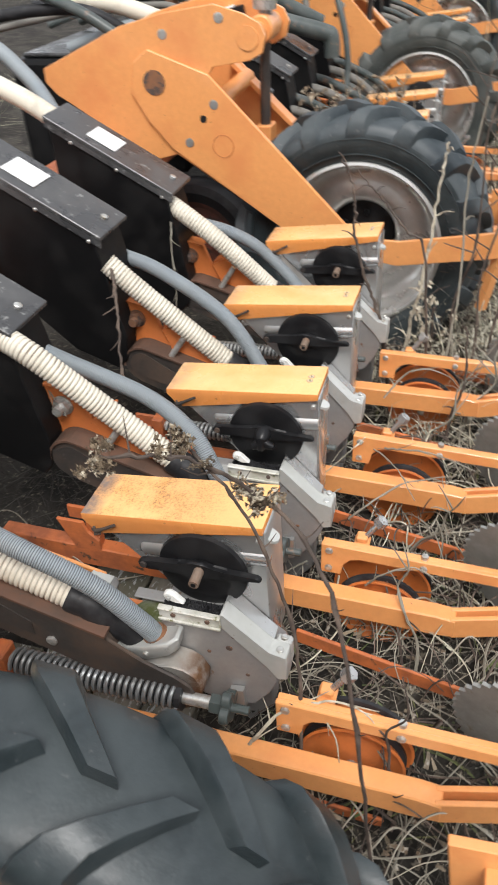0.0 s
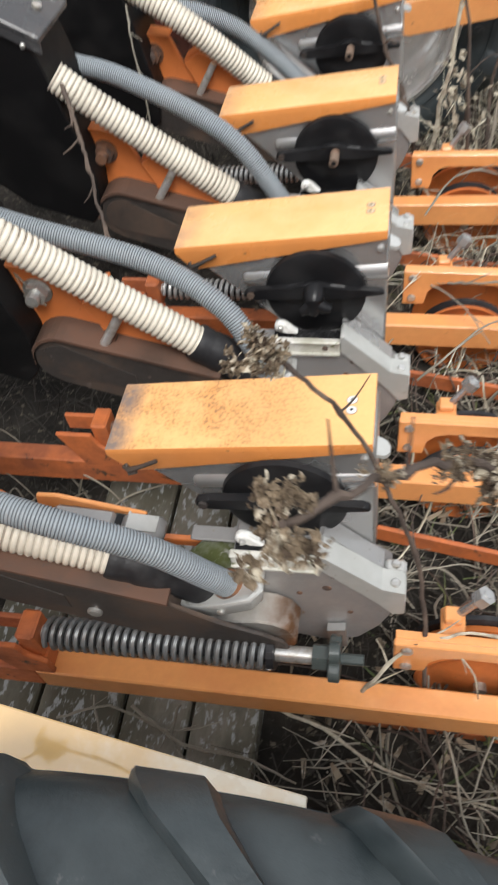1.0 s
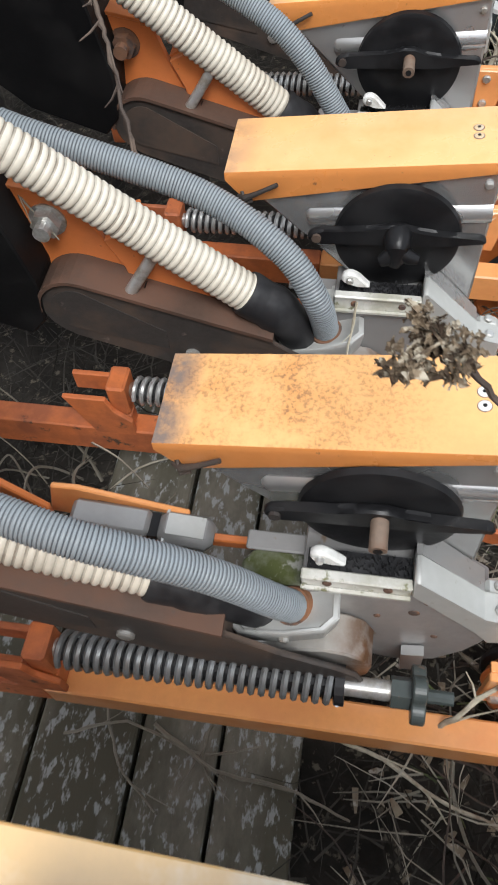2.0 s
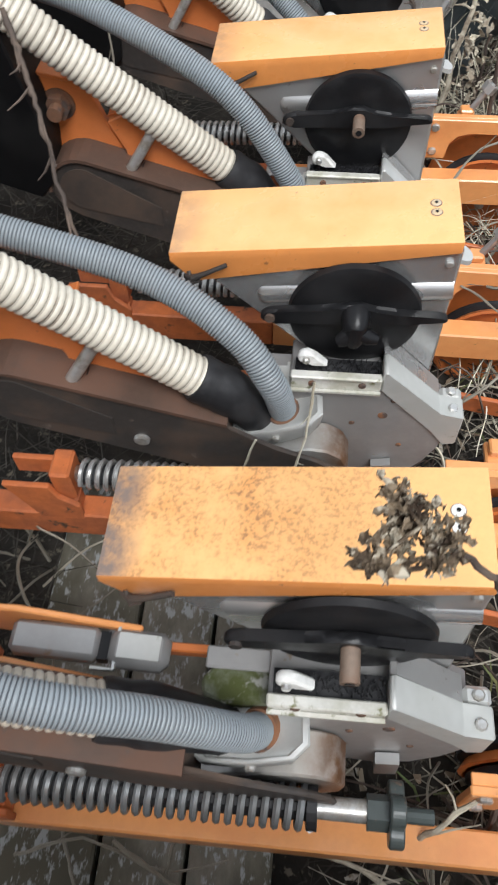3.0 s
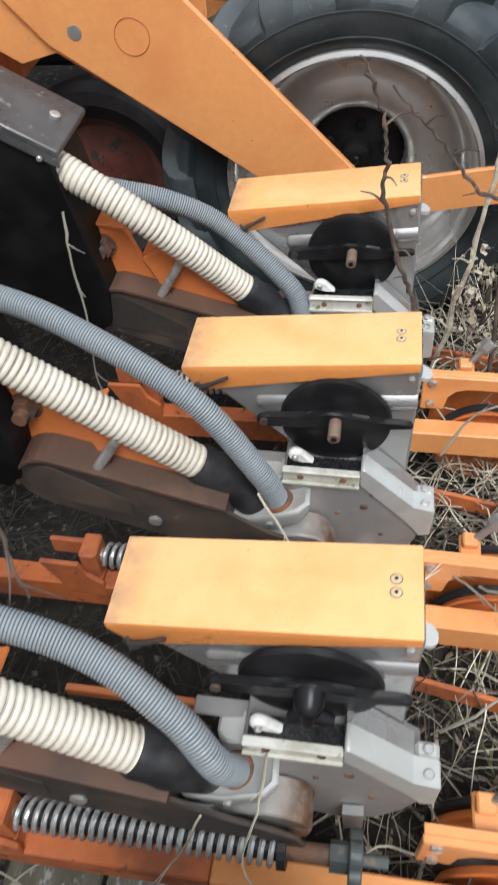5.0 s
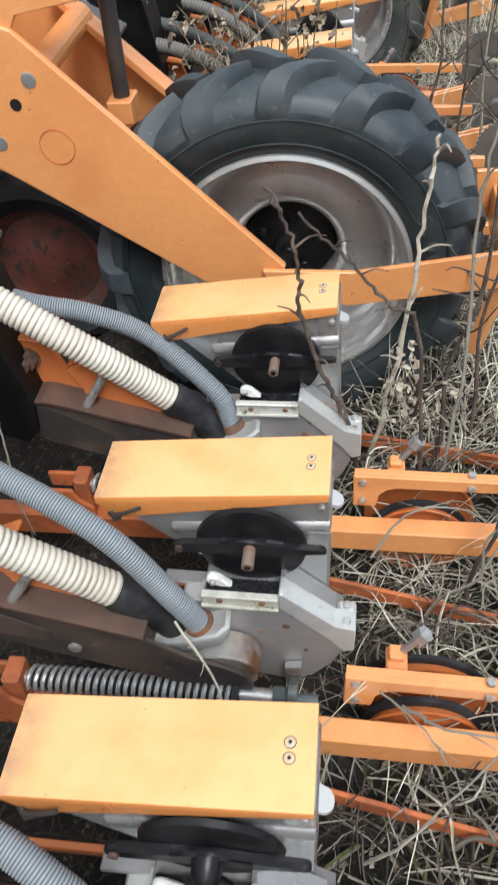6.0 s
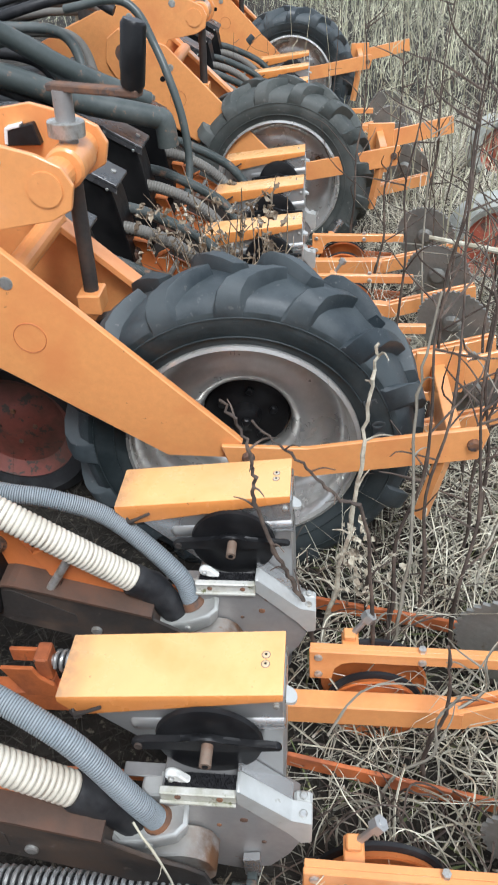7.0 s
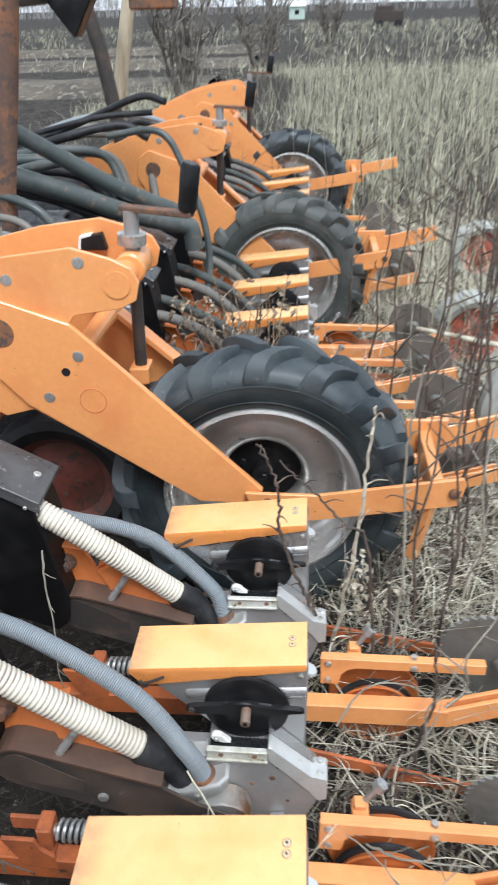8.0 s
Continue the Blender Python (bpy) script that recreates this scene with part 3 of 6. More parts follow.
    # over-centre latch behind the hoses
    if first:
        bm = bm_new()
        box(bm, (-0.118, -0.093, 0.438), (-0.016, -0.054, 0.462), 0.006)
        latch = part("latch", bm, M_PLATE, u, "grey steel over-centre latch", smooth=True)
        bm = bm_new()
        box(bm, (-0.006, -0.096, 0.436), (0.066, -0.051, 0.464), 0.010)
        part("latch_plate", bm, M_PLATE, latch, smooth=True)
        bm = bm_new()
        box(bm, (0.006, -0.088, 0.4645), (0.054, -0.059, 0.4665))
        part("latch_panel", bm, M_ALU, latch)
        bm = bm_new()
        box(bm, (-0.017, -0.090, 0.440), (-0.005, -0.057, 0.456))
        part("latch_hinge", bm, M_BLACK, latch)
        bm = bm_new()
        tube(bm, [(-0.022, -0.100, 0.453), (0.004, -0.100, 0.455), (0.004, -0.048, 0.455), (-0.022, -0.048, 0.453)], 0.0035, 6)
        part("latch_wire", bm, M_ZINC, latch)
    bm = bm_new()
    plan = [(0.085, -0.100), (0.110, -0.070), (0.168, -0.062), (0.168, -0.128), (0.110, -0.128), (0.088, -0.118)] if first else [(0.128, -0.092), (0.140, -0.084), (0.168, -0.082), (0.168, -0.128), (0.140, -0.128), (0.128, -0.116)]
    upper = [bm.verts.new((x, y, (0.396 if first else 0.418) + 0.12 * (x - 0.06))) for x, y in plan]
    under = [bm.verts.new((x, y, 0.380 if first else 0.40)) for x, y in plan]
    bm.faces.new(upper)
    bm.faces.new(under[::-1])
    for k in range(6):
        bm.faces.new((upper[k], under[k], under[(k + 1) % 6], upper[(k + 1) % 6]))
    bmesh.ops.recalc_face_normals(bm, faces=list(bm.faces))
    bevelled(bm, 0.004)
    part("socket_wedge", bm, wedge_metal, u, "cast wedge beside the brush", at=back)
    bm = bm_new()
    box(bm, (0.092, -0.084, 0.424), (0.172, -0.058, 0.430), 0.002)
    part("cover_plate", bm, M_PLATE, u)
    if first:
        bm = bm_new()
        prism(bm, [(-0.16, 0.40), (-0.15, 0.47), (-0.115, 0.475), (0.03, 0.455), (0.03, 0.445), (-0.09, 0.452), (-0.10, 0.40)], -0.052, -0.044, 0.002)
        prism(bm, [(-0.16, 0.40), (-0.15, 0.47), (-0.115, 0.475), (0.00, 0.435), (0.00, 0.425), (-0.09, 0.44), (-0.10, 0.40)], -0.112, -0.104, 0.002)
        fork = part("latch_fork", bm, M_ORANGE, u, "thin orange latch fork")
        bm = bm_new()
        prism(bm, [(-0.25, 0.40), (-0.25, 0.535), (-0.20, 0.53), (-0.14, 0.475), (-0.135, 0.40)], -0.086, -0.076, 0.002)
        part("fork_plate", bm, M_LINK, fork)
        for piece in (latch, fork):
            piece.matrix_basis = Matrix.Translation((-0.06 * K, 0, 0.443 * K)) @ Euler((0, radians(7), 0)).to_matrix().to_4x4() @ Matrix.Translation((0.045 * K, 0, -0.45 * K))

    # hoses
    bm = bm_new()
    hose(bm, cream, 0.0295 if cream_mat is None else 0.0235, 0.0108, 0.0029 if cream_mat is None else 0.0022)
    seed = part("cream_hose" if cream_mat is None else "dusty_hose", bm, cream_mat or M_WHITE_HOSE, u, "cream ribbed plastic hose" if cream_mat is None else "dusty grey-brown ribbed hose", smooth=True)
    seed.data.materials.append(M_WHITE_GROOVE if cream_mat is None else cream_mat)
    e, d = Vector(cream[-1]), (Vector(cream[-1]) - Vector(cream[-2])).normalized()
    mouth = Vector((0.128, -0.150, 0.364)) + back
    line = curve([e - d * 0.016, e + d * 0.010, e + d * 0.045, mouth], 4)
    bm = bm_new()
    tube(bm, line, [0.0325, 0.0345, 0.0345, 0.034, 0.034, 0.0335, 0.034, 0.0355, 0.035, 0.033, 0.031, 0.029, 0.027], 18)
    part("cuff", bm, M_BLACK_RUBBER, seed, "black rubber cuff", smooth=True)
    bm = bm_new()
    hose(bm, grey, 0.0206, 0.0046, 0.0017)
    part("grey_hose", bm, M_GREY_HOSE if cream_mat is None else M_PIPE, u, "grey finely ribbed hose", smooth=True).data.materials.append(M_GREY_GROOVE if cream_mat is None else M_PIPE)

    # thin bar between the rows' plates
    bm = bm_new()
    box(bm, (-0.12, -0.046, 0.338), (0.165, -0.034, 0.356), 0.002)
    part("inner_bar", bm, M_LINK, u, "thin orange bar")

    # lower drive arm with a round front end
    bm = bm_new()
    nose = [(-0.212 + 0.058 * math.cos(radians(a)), 0.466 + 0.058 * math.sin(radians(a))) for a in range(74, 258, 14)]
    prism(bm, [(0.215, 0.244), (0.245, 0.260), (0.256, 0.295), (0.245, 0.330), (0.215, 0.352), (0.15, 0.378), (0.082, 0.420), (0.082, 0.436)] + nose + [(0.10, 0.300), (0.17, 0.252)], -0.198, -0.190)
    prism(bm, [(0.09, 0.33), (0.08, 0.425)] + [(x * 0.98 - 0.004, z * 0.98 + 0.009) for x, z in nose], -0.190, -0.130)
    bevelled(bm, 0.003, 1)
    arm = part("drive_arm", bm, M_DARK_ARM, u, "dark steel chain case arm", smooth=True)
    bm = bm_new()
    rim_out = [(-0.212 + 0.061 * math.cos(radians(a)), 0.466 + 0.061 * math.sin(radians(a))) for a in range(74, 200, 14)]
    rim_in = [(-0.212 + 0.055 * math.cos(radians(a)), 0.466 + 0.055 * math.sin(radians(a))) for a in range(74, 200, 14)]
    prism(bm, [(0.083, 0.440)] + rim_out + rim_in[::-1] + [(0.083, 0.433)], -0.203, -0.118)
    part("arm_top", bm, M_ARM_TOP, arm, "brown stained top strip")
    bm = bm_new()
    prism(bm, [(-0.08, 0.434)] + [(-0.212 + 0.040 * math.cos(radians(a)), 0.466 + 0.040 * math.sin(radians(a))) for a in range(74, 258, 14)] + [(-0.08, 0.395)], -0.1995, -0.196)
    part("arm_panel", bm, M_DARK_ARM, arm)
    studs("bolt", M_ZINC, arm, [(-0.044, -0.197, 0.386)], 0.0120, 0.007, seg=14)

    # orange linkage behind the arm
    bm = bm_new()
    if first:
        prism(bm, [(-0.42, 0.66), (-0.30, 0.66), (-0.245, 0.62), (-0.25, 0.47), (-0.42, 0.50)], -0.142, -0.126, 0.002)
    else:
        prism(bm, [(-0.42, 0.66), (-0.29, 0.640), (-0.190, 0.622), (-0.168, 0.560), (-0.146, 0.515), (-0.06, 0.43), (-0.42, 0.50)], -0.142, -0.126, 0.002)
    link = part("linkage_plate", bm, M_LINK, u, "orange linkage plate")
    if not first:
        bm = bm_new()
        prism(bm, [(-0.42, 0.668), (-0.29, 0.648), (-0.191, 0.629), (-0.191, 0.623), (-0.29, 0.641), (-0.42, 0.661)], -0.146, -0.098, 0.001)
        part("flange", bm, M_LINK, link)
        # second plate, creased beside the first, with a folded lip at the notch
        bm = bm_new()
        prism(bm, [(-0.162, 0.566), (-0.118, 0.588), (-0.065, 0.560), (0.035, 0.492), (0.085, 0.432), (-0.06, 0.43), (-0.132, 0.470), (-0.139, 0.515)], -0.154, -0.140, 0.002)
        gusset = part("gusset", bm, M_LINK, link)
        bm = bm_new()
        prism(bm, [(-0.165, 0.568), (-0.118, 0.592), (-0.116, 0.586), (-0.161, 0.562)], -0.140, -0.092, 0.001)
        part("lip", bm, M_LINK, gusset)
        bm = bm_new()
        hexhead(bm, (-0.240, -0.142, 0.588), (-0.240, -0.160, 0.588), 0.0215)
        tube(bm, [(-0.240, -0.158, 0.588), (-0.240, -0.176, 0.588)], 0.0125, 12)
        tube(bm, [(-0.240, -0.140, 0.588), (-0.240, -0.145, 0.588)], 0.027, 18)
        part("hex_bolt", bm, M_ZINC if knob else M_RUST, link, "large zinc hex bolt" if knob else "large rusty hex bolt")
        bm = bm_new()
        tube(bm, [(-0.080, -0.168, 0.568), (-0.131, -0.186, 0.494)], 0.0092, 12)
        part("link_pin", bm, M_ZINC, link, "grey steel pin", smooth=True)
        bm = bm_new()
        box(bm, (-0.150, -0.176, 0.488), (-0.106, -0.158, 0.4985), 0.002)
        part("pin_slot", bm, M_BLACK, link)
    # pressure spring on its rod
    bm = bm_new()
    tube(bm, [(-0.20, -0.20, 0.286), (0.300, -0.20, 0.297)], 0.0135, 12)
    rod = part("spring_rod", bm, M_RUST if knob else M_ZINC, u, "brown rusty rod" if knob else "bright steel rod", smooth=True)
    bm = bm_new()
    tube(bm, [(0.288, -0.20, 0.2965), (0.322, -0.20, 0.297)], 0.0205, 6)
    tube(bm, [(0.322, -0.20, 0.297), (0.366, -0.20, 0.298)], 0.009, 10)
    lobes = [(0.025 + 0.013 * abs(math.cos(2 * 2 * math.pi * k / 32)), 2 * math.pi * k / 32) for k in range(32)]
    b2 = bmesh.new()
    prism(b2, [(r * math.cos(a), r * math.sin(a)) for r, a in lobes], -0.009, 0.009, 0.002)
    bmesh.ops.transform(b2, matrix=Matrix.Translation((0.322, -0.20, 0.297)) @ Euler((0, 0, math.pi / 2)).to_matrix().to_4x4(), verts=b2.verts)
    merge(bm, b2)
    part("adjusting_nut", bm, M_PIPE, rod, "grey winged adjusting nut")
    bm = bm_new()
    helix(bm, (-0.155, -0.20, 0.287), (0.222, -0.20, 0.295), 0.0240 if first else 0.0215, 0.0050 if first else 0.0046, 27)
    part("spring", bm, M_SPRING_DULL if first else M_SPRING, rod, "grey coil spring", smooth=True)
    bm = bm_new()
    tube(bm, [(0.218, -0.20, 0.295), (0.230, -0.20, 0.2955)], 0.027, 16)
    tube(bm, [(-0.158, -0.20, 0.2865), (0.22, -0.20, 0.295)], 0.0165, 12)
    part("spring_seat", bm, M_BLACK_RUBBER, rod)

    # orange spring bracket, its shade put into the darker paint
    bm = bm_new()
    box(bm, (-0.198, -0.228, 0.250), (-0.165, -0.176, 0.322), 0.004)
    bracket = part("spring_bracket", bm, M_ORANGE_WORN_SHADED, u, "orange fork bracket of the spring")
    bm = bm_new()
    box(bm, (-0.270, -0.188, 0.262), (-0.199, -0.178, 0.304), 0.002)
    part("bracket_arm", bm, M_ORANGE_WORN_SHADED, bracket)
    bm = bm_new()
    prism(bm, [(-0.274, 0.304), (-0.199, 0.304), (-0.188, 0.272), (-0.160, 0.246), (-0.160, 0.205), (-0.232, 0.205)], -0.2395, -0.2295, 0.002)
    part("bracket_arm", bm, M_ORANGE_WORN_SHADED, bracket)
    bm = bm_new()
    box(bm, (-0.225, -0.229, 0.206), (-0.165, -0.200, 0.249), 0.003)
    part("bracket_foot", bm, M_ORANGE_WORN_SHADED, bracket)

    # how far the spring of this row hangs below the others
    rod.location.z -= sag * K
    bracket.location.z -= sag * K

    # lower beam that runs back past the press wheel
    bm = bm_new()
    seam = -0.20 if first else 0.12
    prism(bm, [(seam, 0.203), (0.70, 0.200), (0.745, 0.194), (0.745, 0.138), (0.70, 0.134), (seam, 0.140)], -0.240, -0.195, 0.003)
    beam = part("lower_beam", bm, M_ORANGE, u, "orange square beam")
    # Front end split off so that darker paint can carry the shade there.
    bm = bm_new()
    prism(bm, [(-0.46, 0.206), (seam - 0.001, 0.204), (seam - 0.001, 0.138), (-0.46, 0.134)], -0.238, -0.197, 0.003)
    part("front_beam", bm, M_ORANGE_WORN_SHADED, beam, "orange front end darkened to paint its shade")
    for y in (-0.233, -0.204):
        bm = bm_new()
        box(bm, (0.0, -0.006, -0.032), (0.38, 0.006, 0.032), 0.002)
        bmesh.ops.transform(bm, matrix=Matrix.Translation((0.735, y, 0.165)) @ Euler((0, radians(-9), radians(9))).to_matrix().to_4x4(), verts=bm.verts)
        part("tail_plate", bm, M_ORANGE, beam, "bent orange tail plate")
    if first:
        bm = bm_new()
        prism(bm, [(0.20, 0.090), (0.37, 0.036), (0.64, 0.016), (0.64, -0.014), (0.37, 0.006), (0.20, 0.060)], -0.204, -0.196, 0.002)
        part("side_strap", bm, M_ORANGE_WORN_SHADED, u, "thin orange strap")

    # serrated covering disc at the tail
    bm = bm_new()
    teeth = 44
    ring_a, ring_b = [], []
    for k in range(teeth * 2):
        r = (0.186 if k % 2 else 0.175) * (1.0 if cream_mat is None else 0.78)
        a = 2 * math.pi * k / (teeth * 2)
        ring_a.append((r * math.cos(a), r * math.sin(a)))
    prism(bm, ring_a, -0.004, 0.004)
    covering = part("covering_disc", bm, M_DISC, u, "large worn grey disc with a toothed edge", at=(0.915 if cream_mat is None else 0.955, -0.08 if cream_mat else -0.11, 0.262 if cream_mat else 0.240))
    covering.rotation_euler = (radians(8), 0, radians(-22))
    bm = bm_new()
    lathe(bm, [(0.04, -0.012), (0.026, -0.024)], (0, 0, 0), 16)
    part("hub", bm, M_DISC, covering)

    # press wheel in its frame
    bm = bm_new()
    prism(bm, [(0.410, 0.304), (0.84, 0.296), (0.84, 0.262), (0.505, 0.269), (0.482, 0.262), (0.466, 0.244), (0.460, 0.208), (0.410, 0.208)], -0.172, -0.160, 0.002)
    prism(bm, [(0.412, 0.303), (0.84, 0.295), (0.84, 0.288), (0.412, 0.296)], -0.160, -0.146, 0.001)
    wheel_frame = part("wheel_frame", bm, M_ORANGE, u, "orange plate frame of the press wheel")
    studs("bolt", M_ZINC, wheel_frame, [(0.430, -0.172, 0.286), (0.430, -0.172, 0.228), (0.655, -0.172, 0.280)], 0.0095, 0.006)
    bm = bm_new()
    hexhead(bm, (0.655, -0.158, 0.297), (0.655, -0.158, 0.310), 0.0085)
    part("top_bolt", bm, M_ZINC, wheel_frame, "zinc hex bolt")
    for y, r, z in ((-0.095, 0.125, 0.115), (-0.125 if first else -0.163, 0.112, 0.098)):
        bm = bm_new()
        lathe(bm, [(0.02, -0.016), (0.045, -0.014), (0.070, -0.004), (r - 0.020, -0.006), (r - 0.006, -0.014), (r, -0.012), (r - 0.010, 0.002)], (0, 0, 0), 36)
        press = part("press_wheel", bm, M_ORANGE_MID, u, "orange pressed-steel press wheel", smooth=True, at=(0.56, y, z))
        bm = bm_new()
        lathe(bm, [(r - 0.030, 0.004), (r - 0.010, 0.003), (r - 0.001, 0.008), (r - 0.001, 0.016), (r - 0.010, 0.021), (r - 0.030, 0.019)], (0, 0, 0), 36, closed=True)
        part("tyre", bm, M_BLACK_RUBBER, press, "narrow black rubber tyre", smooth=True)
        bm = bm_new()
        tube(bm, [(0, -0.03, 0), (0, 0.03, 0)], 0.011, 10)
        part("axle", bm, M_ZINC, press)

    # adjusting peg
    bm = bm_new()
    tube(bm, [(0.500, -0.105, 0.272), (0.536, -0.097, 0.326)], 0.0072, 10)
    hexhead(bm, (0.535, -0.097, 0.325), (0.546, -0.095, 0.341), 0.0160)
    tube(bm, [(0.544, -0.095, 0.338), (0.548, -0.0948, 0.344)], 0.0068, 10)
    part("peg", bm, M_STEEL, u, "zinc threaded peg with a nut", smooth=False)
    bm = bm_new()
    box(bm, (0.482, -0.158, 0.262), (0.520, -0.088, 0.276), 0.003)
    box(bm, (0.486, -0.120, 0.276), (0.514, -0.092, 0.292), 0.003)
    part("peg_block", bm, M_ORANGE, u)

    # thin orange strap low on the far side
    bm = bm_new()
    b2 = bmesh.new()
    box(b2, (0.0, -0.005, -0.022), (0.46, 0.005, 0.022), 0.002)
    bmesh.ops.transform(b2, matrix=Matrix.Translation((0.37, 0.155, 0.095)) @ Euler((0, radians(2), radians(-9))).to_matrix().to_4x4(), verts=b2.verts)
    merge(bm, b2)
    part("strap", bm, M_ORANGE_WORN_SHADED, u, "thin orange scraper strap")

    # opener under the hopper
    bm = bm_new()
    prism(bm, [(0.20, 0.30), (0.37, 0.30), (0.36, 0.06), (0.30, -0.02), (0.22, 0.08)], -0.03, 0.02, 0.003)
    part("opener", bm, M_PLATE, u, "dull steel seed opener")
    return u


# ---- black seed box that feeds a row ----
def build_seed_box():
    s = empty("seed_box")
    bm = bm_new()
    prism(bm, [(-0.64, 1.065), (-0.278, 0.842), (-0.268, 0.80), (-0.228, 0.56), (-0.238, 0.485), (-0.268, 0.452), (-0.40, 0.50), (-0.64, 0.72)], -0.206, -0.058, 0.003)
    part("box_body", bm, M_BLACK_SHEET, s)
    bm = bm_new()
    prism(bm, [(-0.65, 1.080), (-0.252, 0.858), (-0.254, 0.846), (-0.65, 1.066)], -0.213, -0.047, 0.002)
    prism(bm, [(-0.65, 1.066), (-0.254, 0.846), (-0.256, 0.828), (-0.65, 1.046)], -0.213, -0.207)
    lid = part("lid", bm, M_LID, s, "dusty dark grey folded lid")
    bm = bm_new()
    d = Vector((0.403, 0, -0.222)).normalized()
    nrm = Vector((0.222, 0, 0.403)).normalized()
    for f, y in ((0.40, -0.13),):
        c = Vector((-0.65, y, 1.080)) + d * (0.46 * f)
        q = [c + d * a + Vector((0, b, 0)) + nrm * 0.0025 for a, b in ((-0.05, -0.045), (0.05, -0.045), (0.05, 0.045), (-0.05, 0.045))]
        v = [bm.verts.new(p) for p in q] + [bm.verts.new(p - nrm * 0.002) for p in q]
        bm.faces.new(v[:4])
        for i in range(4):
            bm.faces.new((v[i], v[i + 4], v[(i + 1) % 4 + 4], v[(i + 1) % 4]))
    part("sticker", bm, M_STICKER, lid, "blank white sticker")
    studs("screw", M_ZINC, lid, [tuple(Vector((-0.65, -0.212, 1.046)) + d * (0.46 * f)) for f in (0.2, 0.55, 0.9)], 0.0055, 0.005)
    studs("screw", M_ZINC, lid, [tuple(Vector((-0.65, -0.12, 1.080)) + d * 0.42)], 0.010, 0.006, tuple(nrm), 12)
    return s


FIRST = -0.06
ROW = 0.45
BAY = 2.40
CREAM = {
    0: [(-0.42, -0.168, 0.700), (-0.31, -0.166, 0.632), (-0.20, -0.163, 0.574), (0.008, -0.152, 0.478)],
    1: [(-0.32, -0.192, 0.792), (-0.237, -0.200, 0.748), (-0.106, -0.170, 0.613), (0.05, -0.160, 0.482)],
    2: [(-0.285, -0.182, 0.770), (-0.225, -0.178, 0.715), (-0.13, -0.165, 0.627), (0.040, -0.140, 0.472)],
    3: [(-0.295, -0.168, 0.780), (-0.22, -0.180, 0.738), (-0.106, -0.180, 0.650), (0.048, -0.142, 0.482)],
}
GREY = {
    0: [(-0.55, -0.09, 0.66), (-0.36, -0.118, 0.657), (-0.09, -0.178, 0.630), (0.065, -0.172, 0.548), (0.138, -0.158, 0.455), (0.157, -0.154, 0.400)],
    1: [(-0.45, -0.02, 0.742), (-0.309, -0.075, 0.694), (-0.046, -0.09, 0.612), (0.085, -0.135, 0.557), (0.142, -0.165, 0.491), (0.158, -0.154, 0.4)],
    2: [(-0.46, -0.01, 0.74), (-0.3, -0.045, 0.73), (-0.169, -0.074, 0.702), (0.028, -0.128, 0.616), (0.132, -0.155, 0.488), (0.159, -0.156, 0.405)],
    3: [(-0.45, -0.03, 0.718), (-0.242, -0.085, 0.684), (-0.12, -0.075, 0.65), (-0.01, -0.062, 0.584), (0.125, -0.11, 0.479), (0.152, -0.135, 0.405)],
}
LIFT = (0, 0, 0, 0.006)
YAW = (0, 0.3, -0.4, -0.8)
PITCH = (-0.3, 0.9, 0.9, -0.7)
seed_box = build_seed_box()
units = {}
for i in range(4):
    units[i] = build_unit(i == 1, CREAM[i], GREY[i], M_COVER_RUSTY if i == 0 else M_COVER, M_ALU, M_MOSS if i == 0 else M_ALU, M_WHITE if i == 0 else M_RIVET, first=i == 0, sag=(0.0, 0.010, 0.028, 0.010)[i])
    units[i].matrix_basis = pose(0, (FIRST + ROW * i) * K, (LIFT[i] + 0.6) * K, 0, PITCH[i], YAW[i]) @ Matrix.Translation((0, 0, -0.6 * K))
FAR_HOSE = [(-0.42, -0.16, 0.66), (-0.28, -0.175, 0.70), (-0.12, -0.18, 0.655), (0.0, -0.165, 0.56), (0.045, -0.152, 0.475)]
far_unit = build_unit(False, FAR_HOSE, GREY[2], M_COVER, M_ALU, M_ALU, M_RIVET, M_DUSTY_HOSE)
far_unit.matrix_basis = pose(0, (FIRST + BAY) * K, 0)
UNIT_LABELS = ("orange planter row unit with rust spots and green moss", "orange planter row unit with a black hand knob", "orange planter row unit with two ribbed hoses", "orange planter row unit beside a support wheel")
for b in range(3):
    for i in range(4):
        y = FIRST + BAY * b + ROW * i
        ob = units[i] if b == 0 else far_unit if (b, i) == (1, 0) else copy_thing(far_unit, pose(0, y * K, 0, 0, 0, rng.uniform(-0.8, 0.8)))
        tagged(ob, UNIT_LABELS[i] if b == 0 else UNIT_LABELS[2], "row unit", "row units of the planter")
        if b == 0 and i == 0:
            seed_box.matrix_basis = pose(0, y * K, 0)
            bx = seed_box
        else:
            low = {1: (-0.03, -0.04), 2: (-0.02, 0.0), 3: (0.0, -0.035)}.get(i, (0.0, 0.0)) if b == 0 else (0.0, 0.0)
            bx = copy_thing(seed_box, pose(low[0] * K, y * K, low[1] * K, 0, 0, rng.uniform(-1, 1)))
        tagged(bx, "black sheet-metal seed box with a dusty lid", "seed box", "seed boxes of the planter")


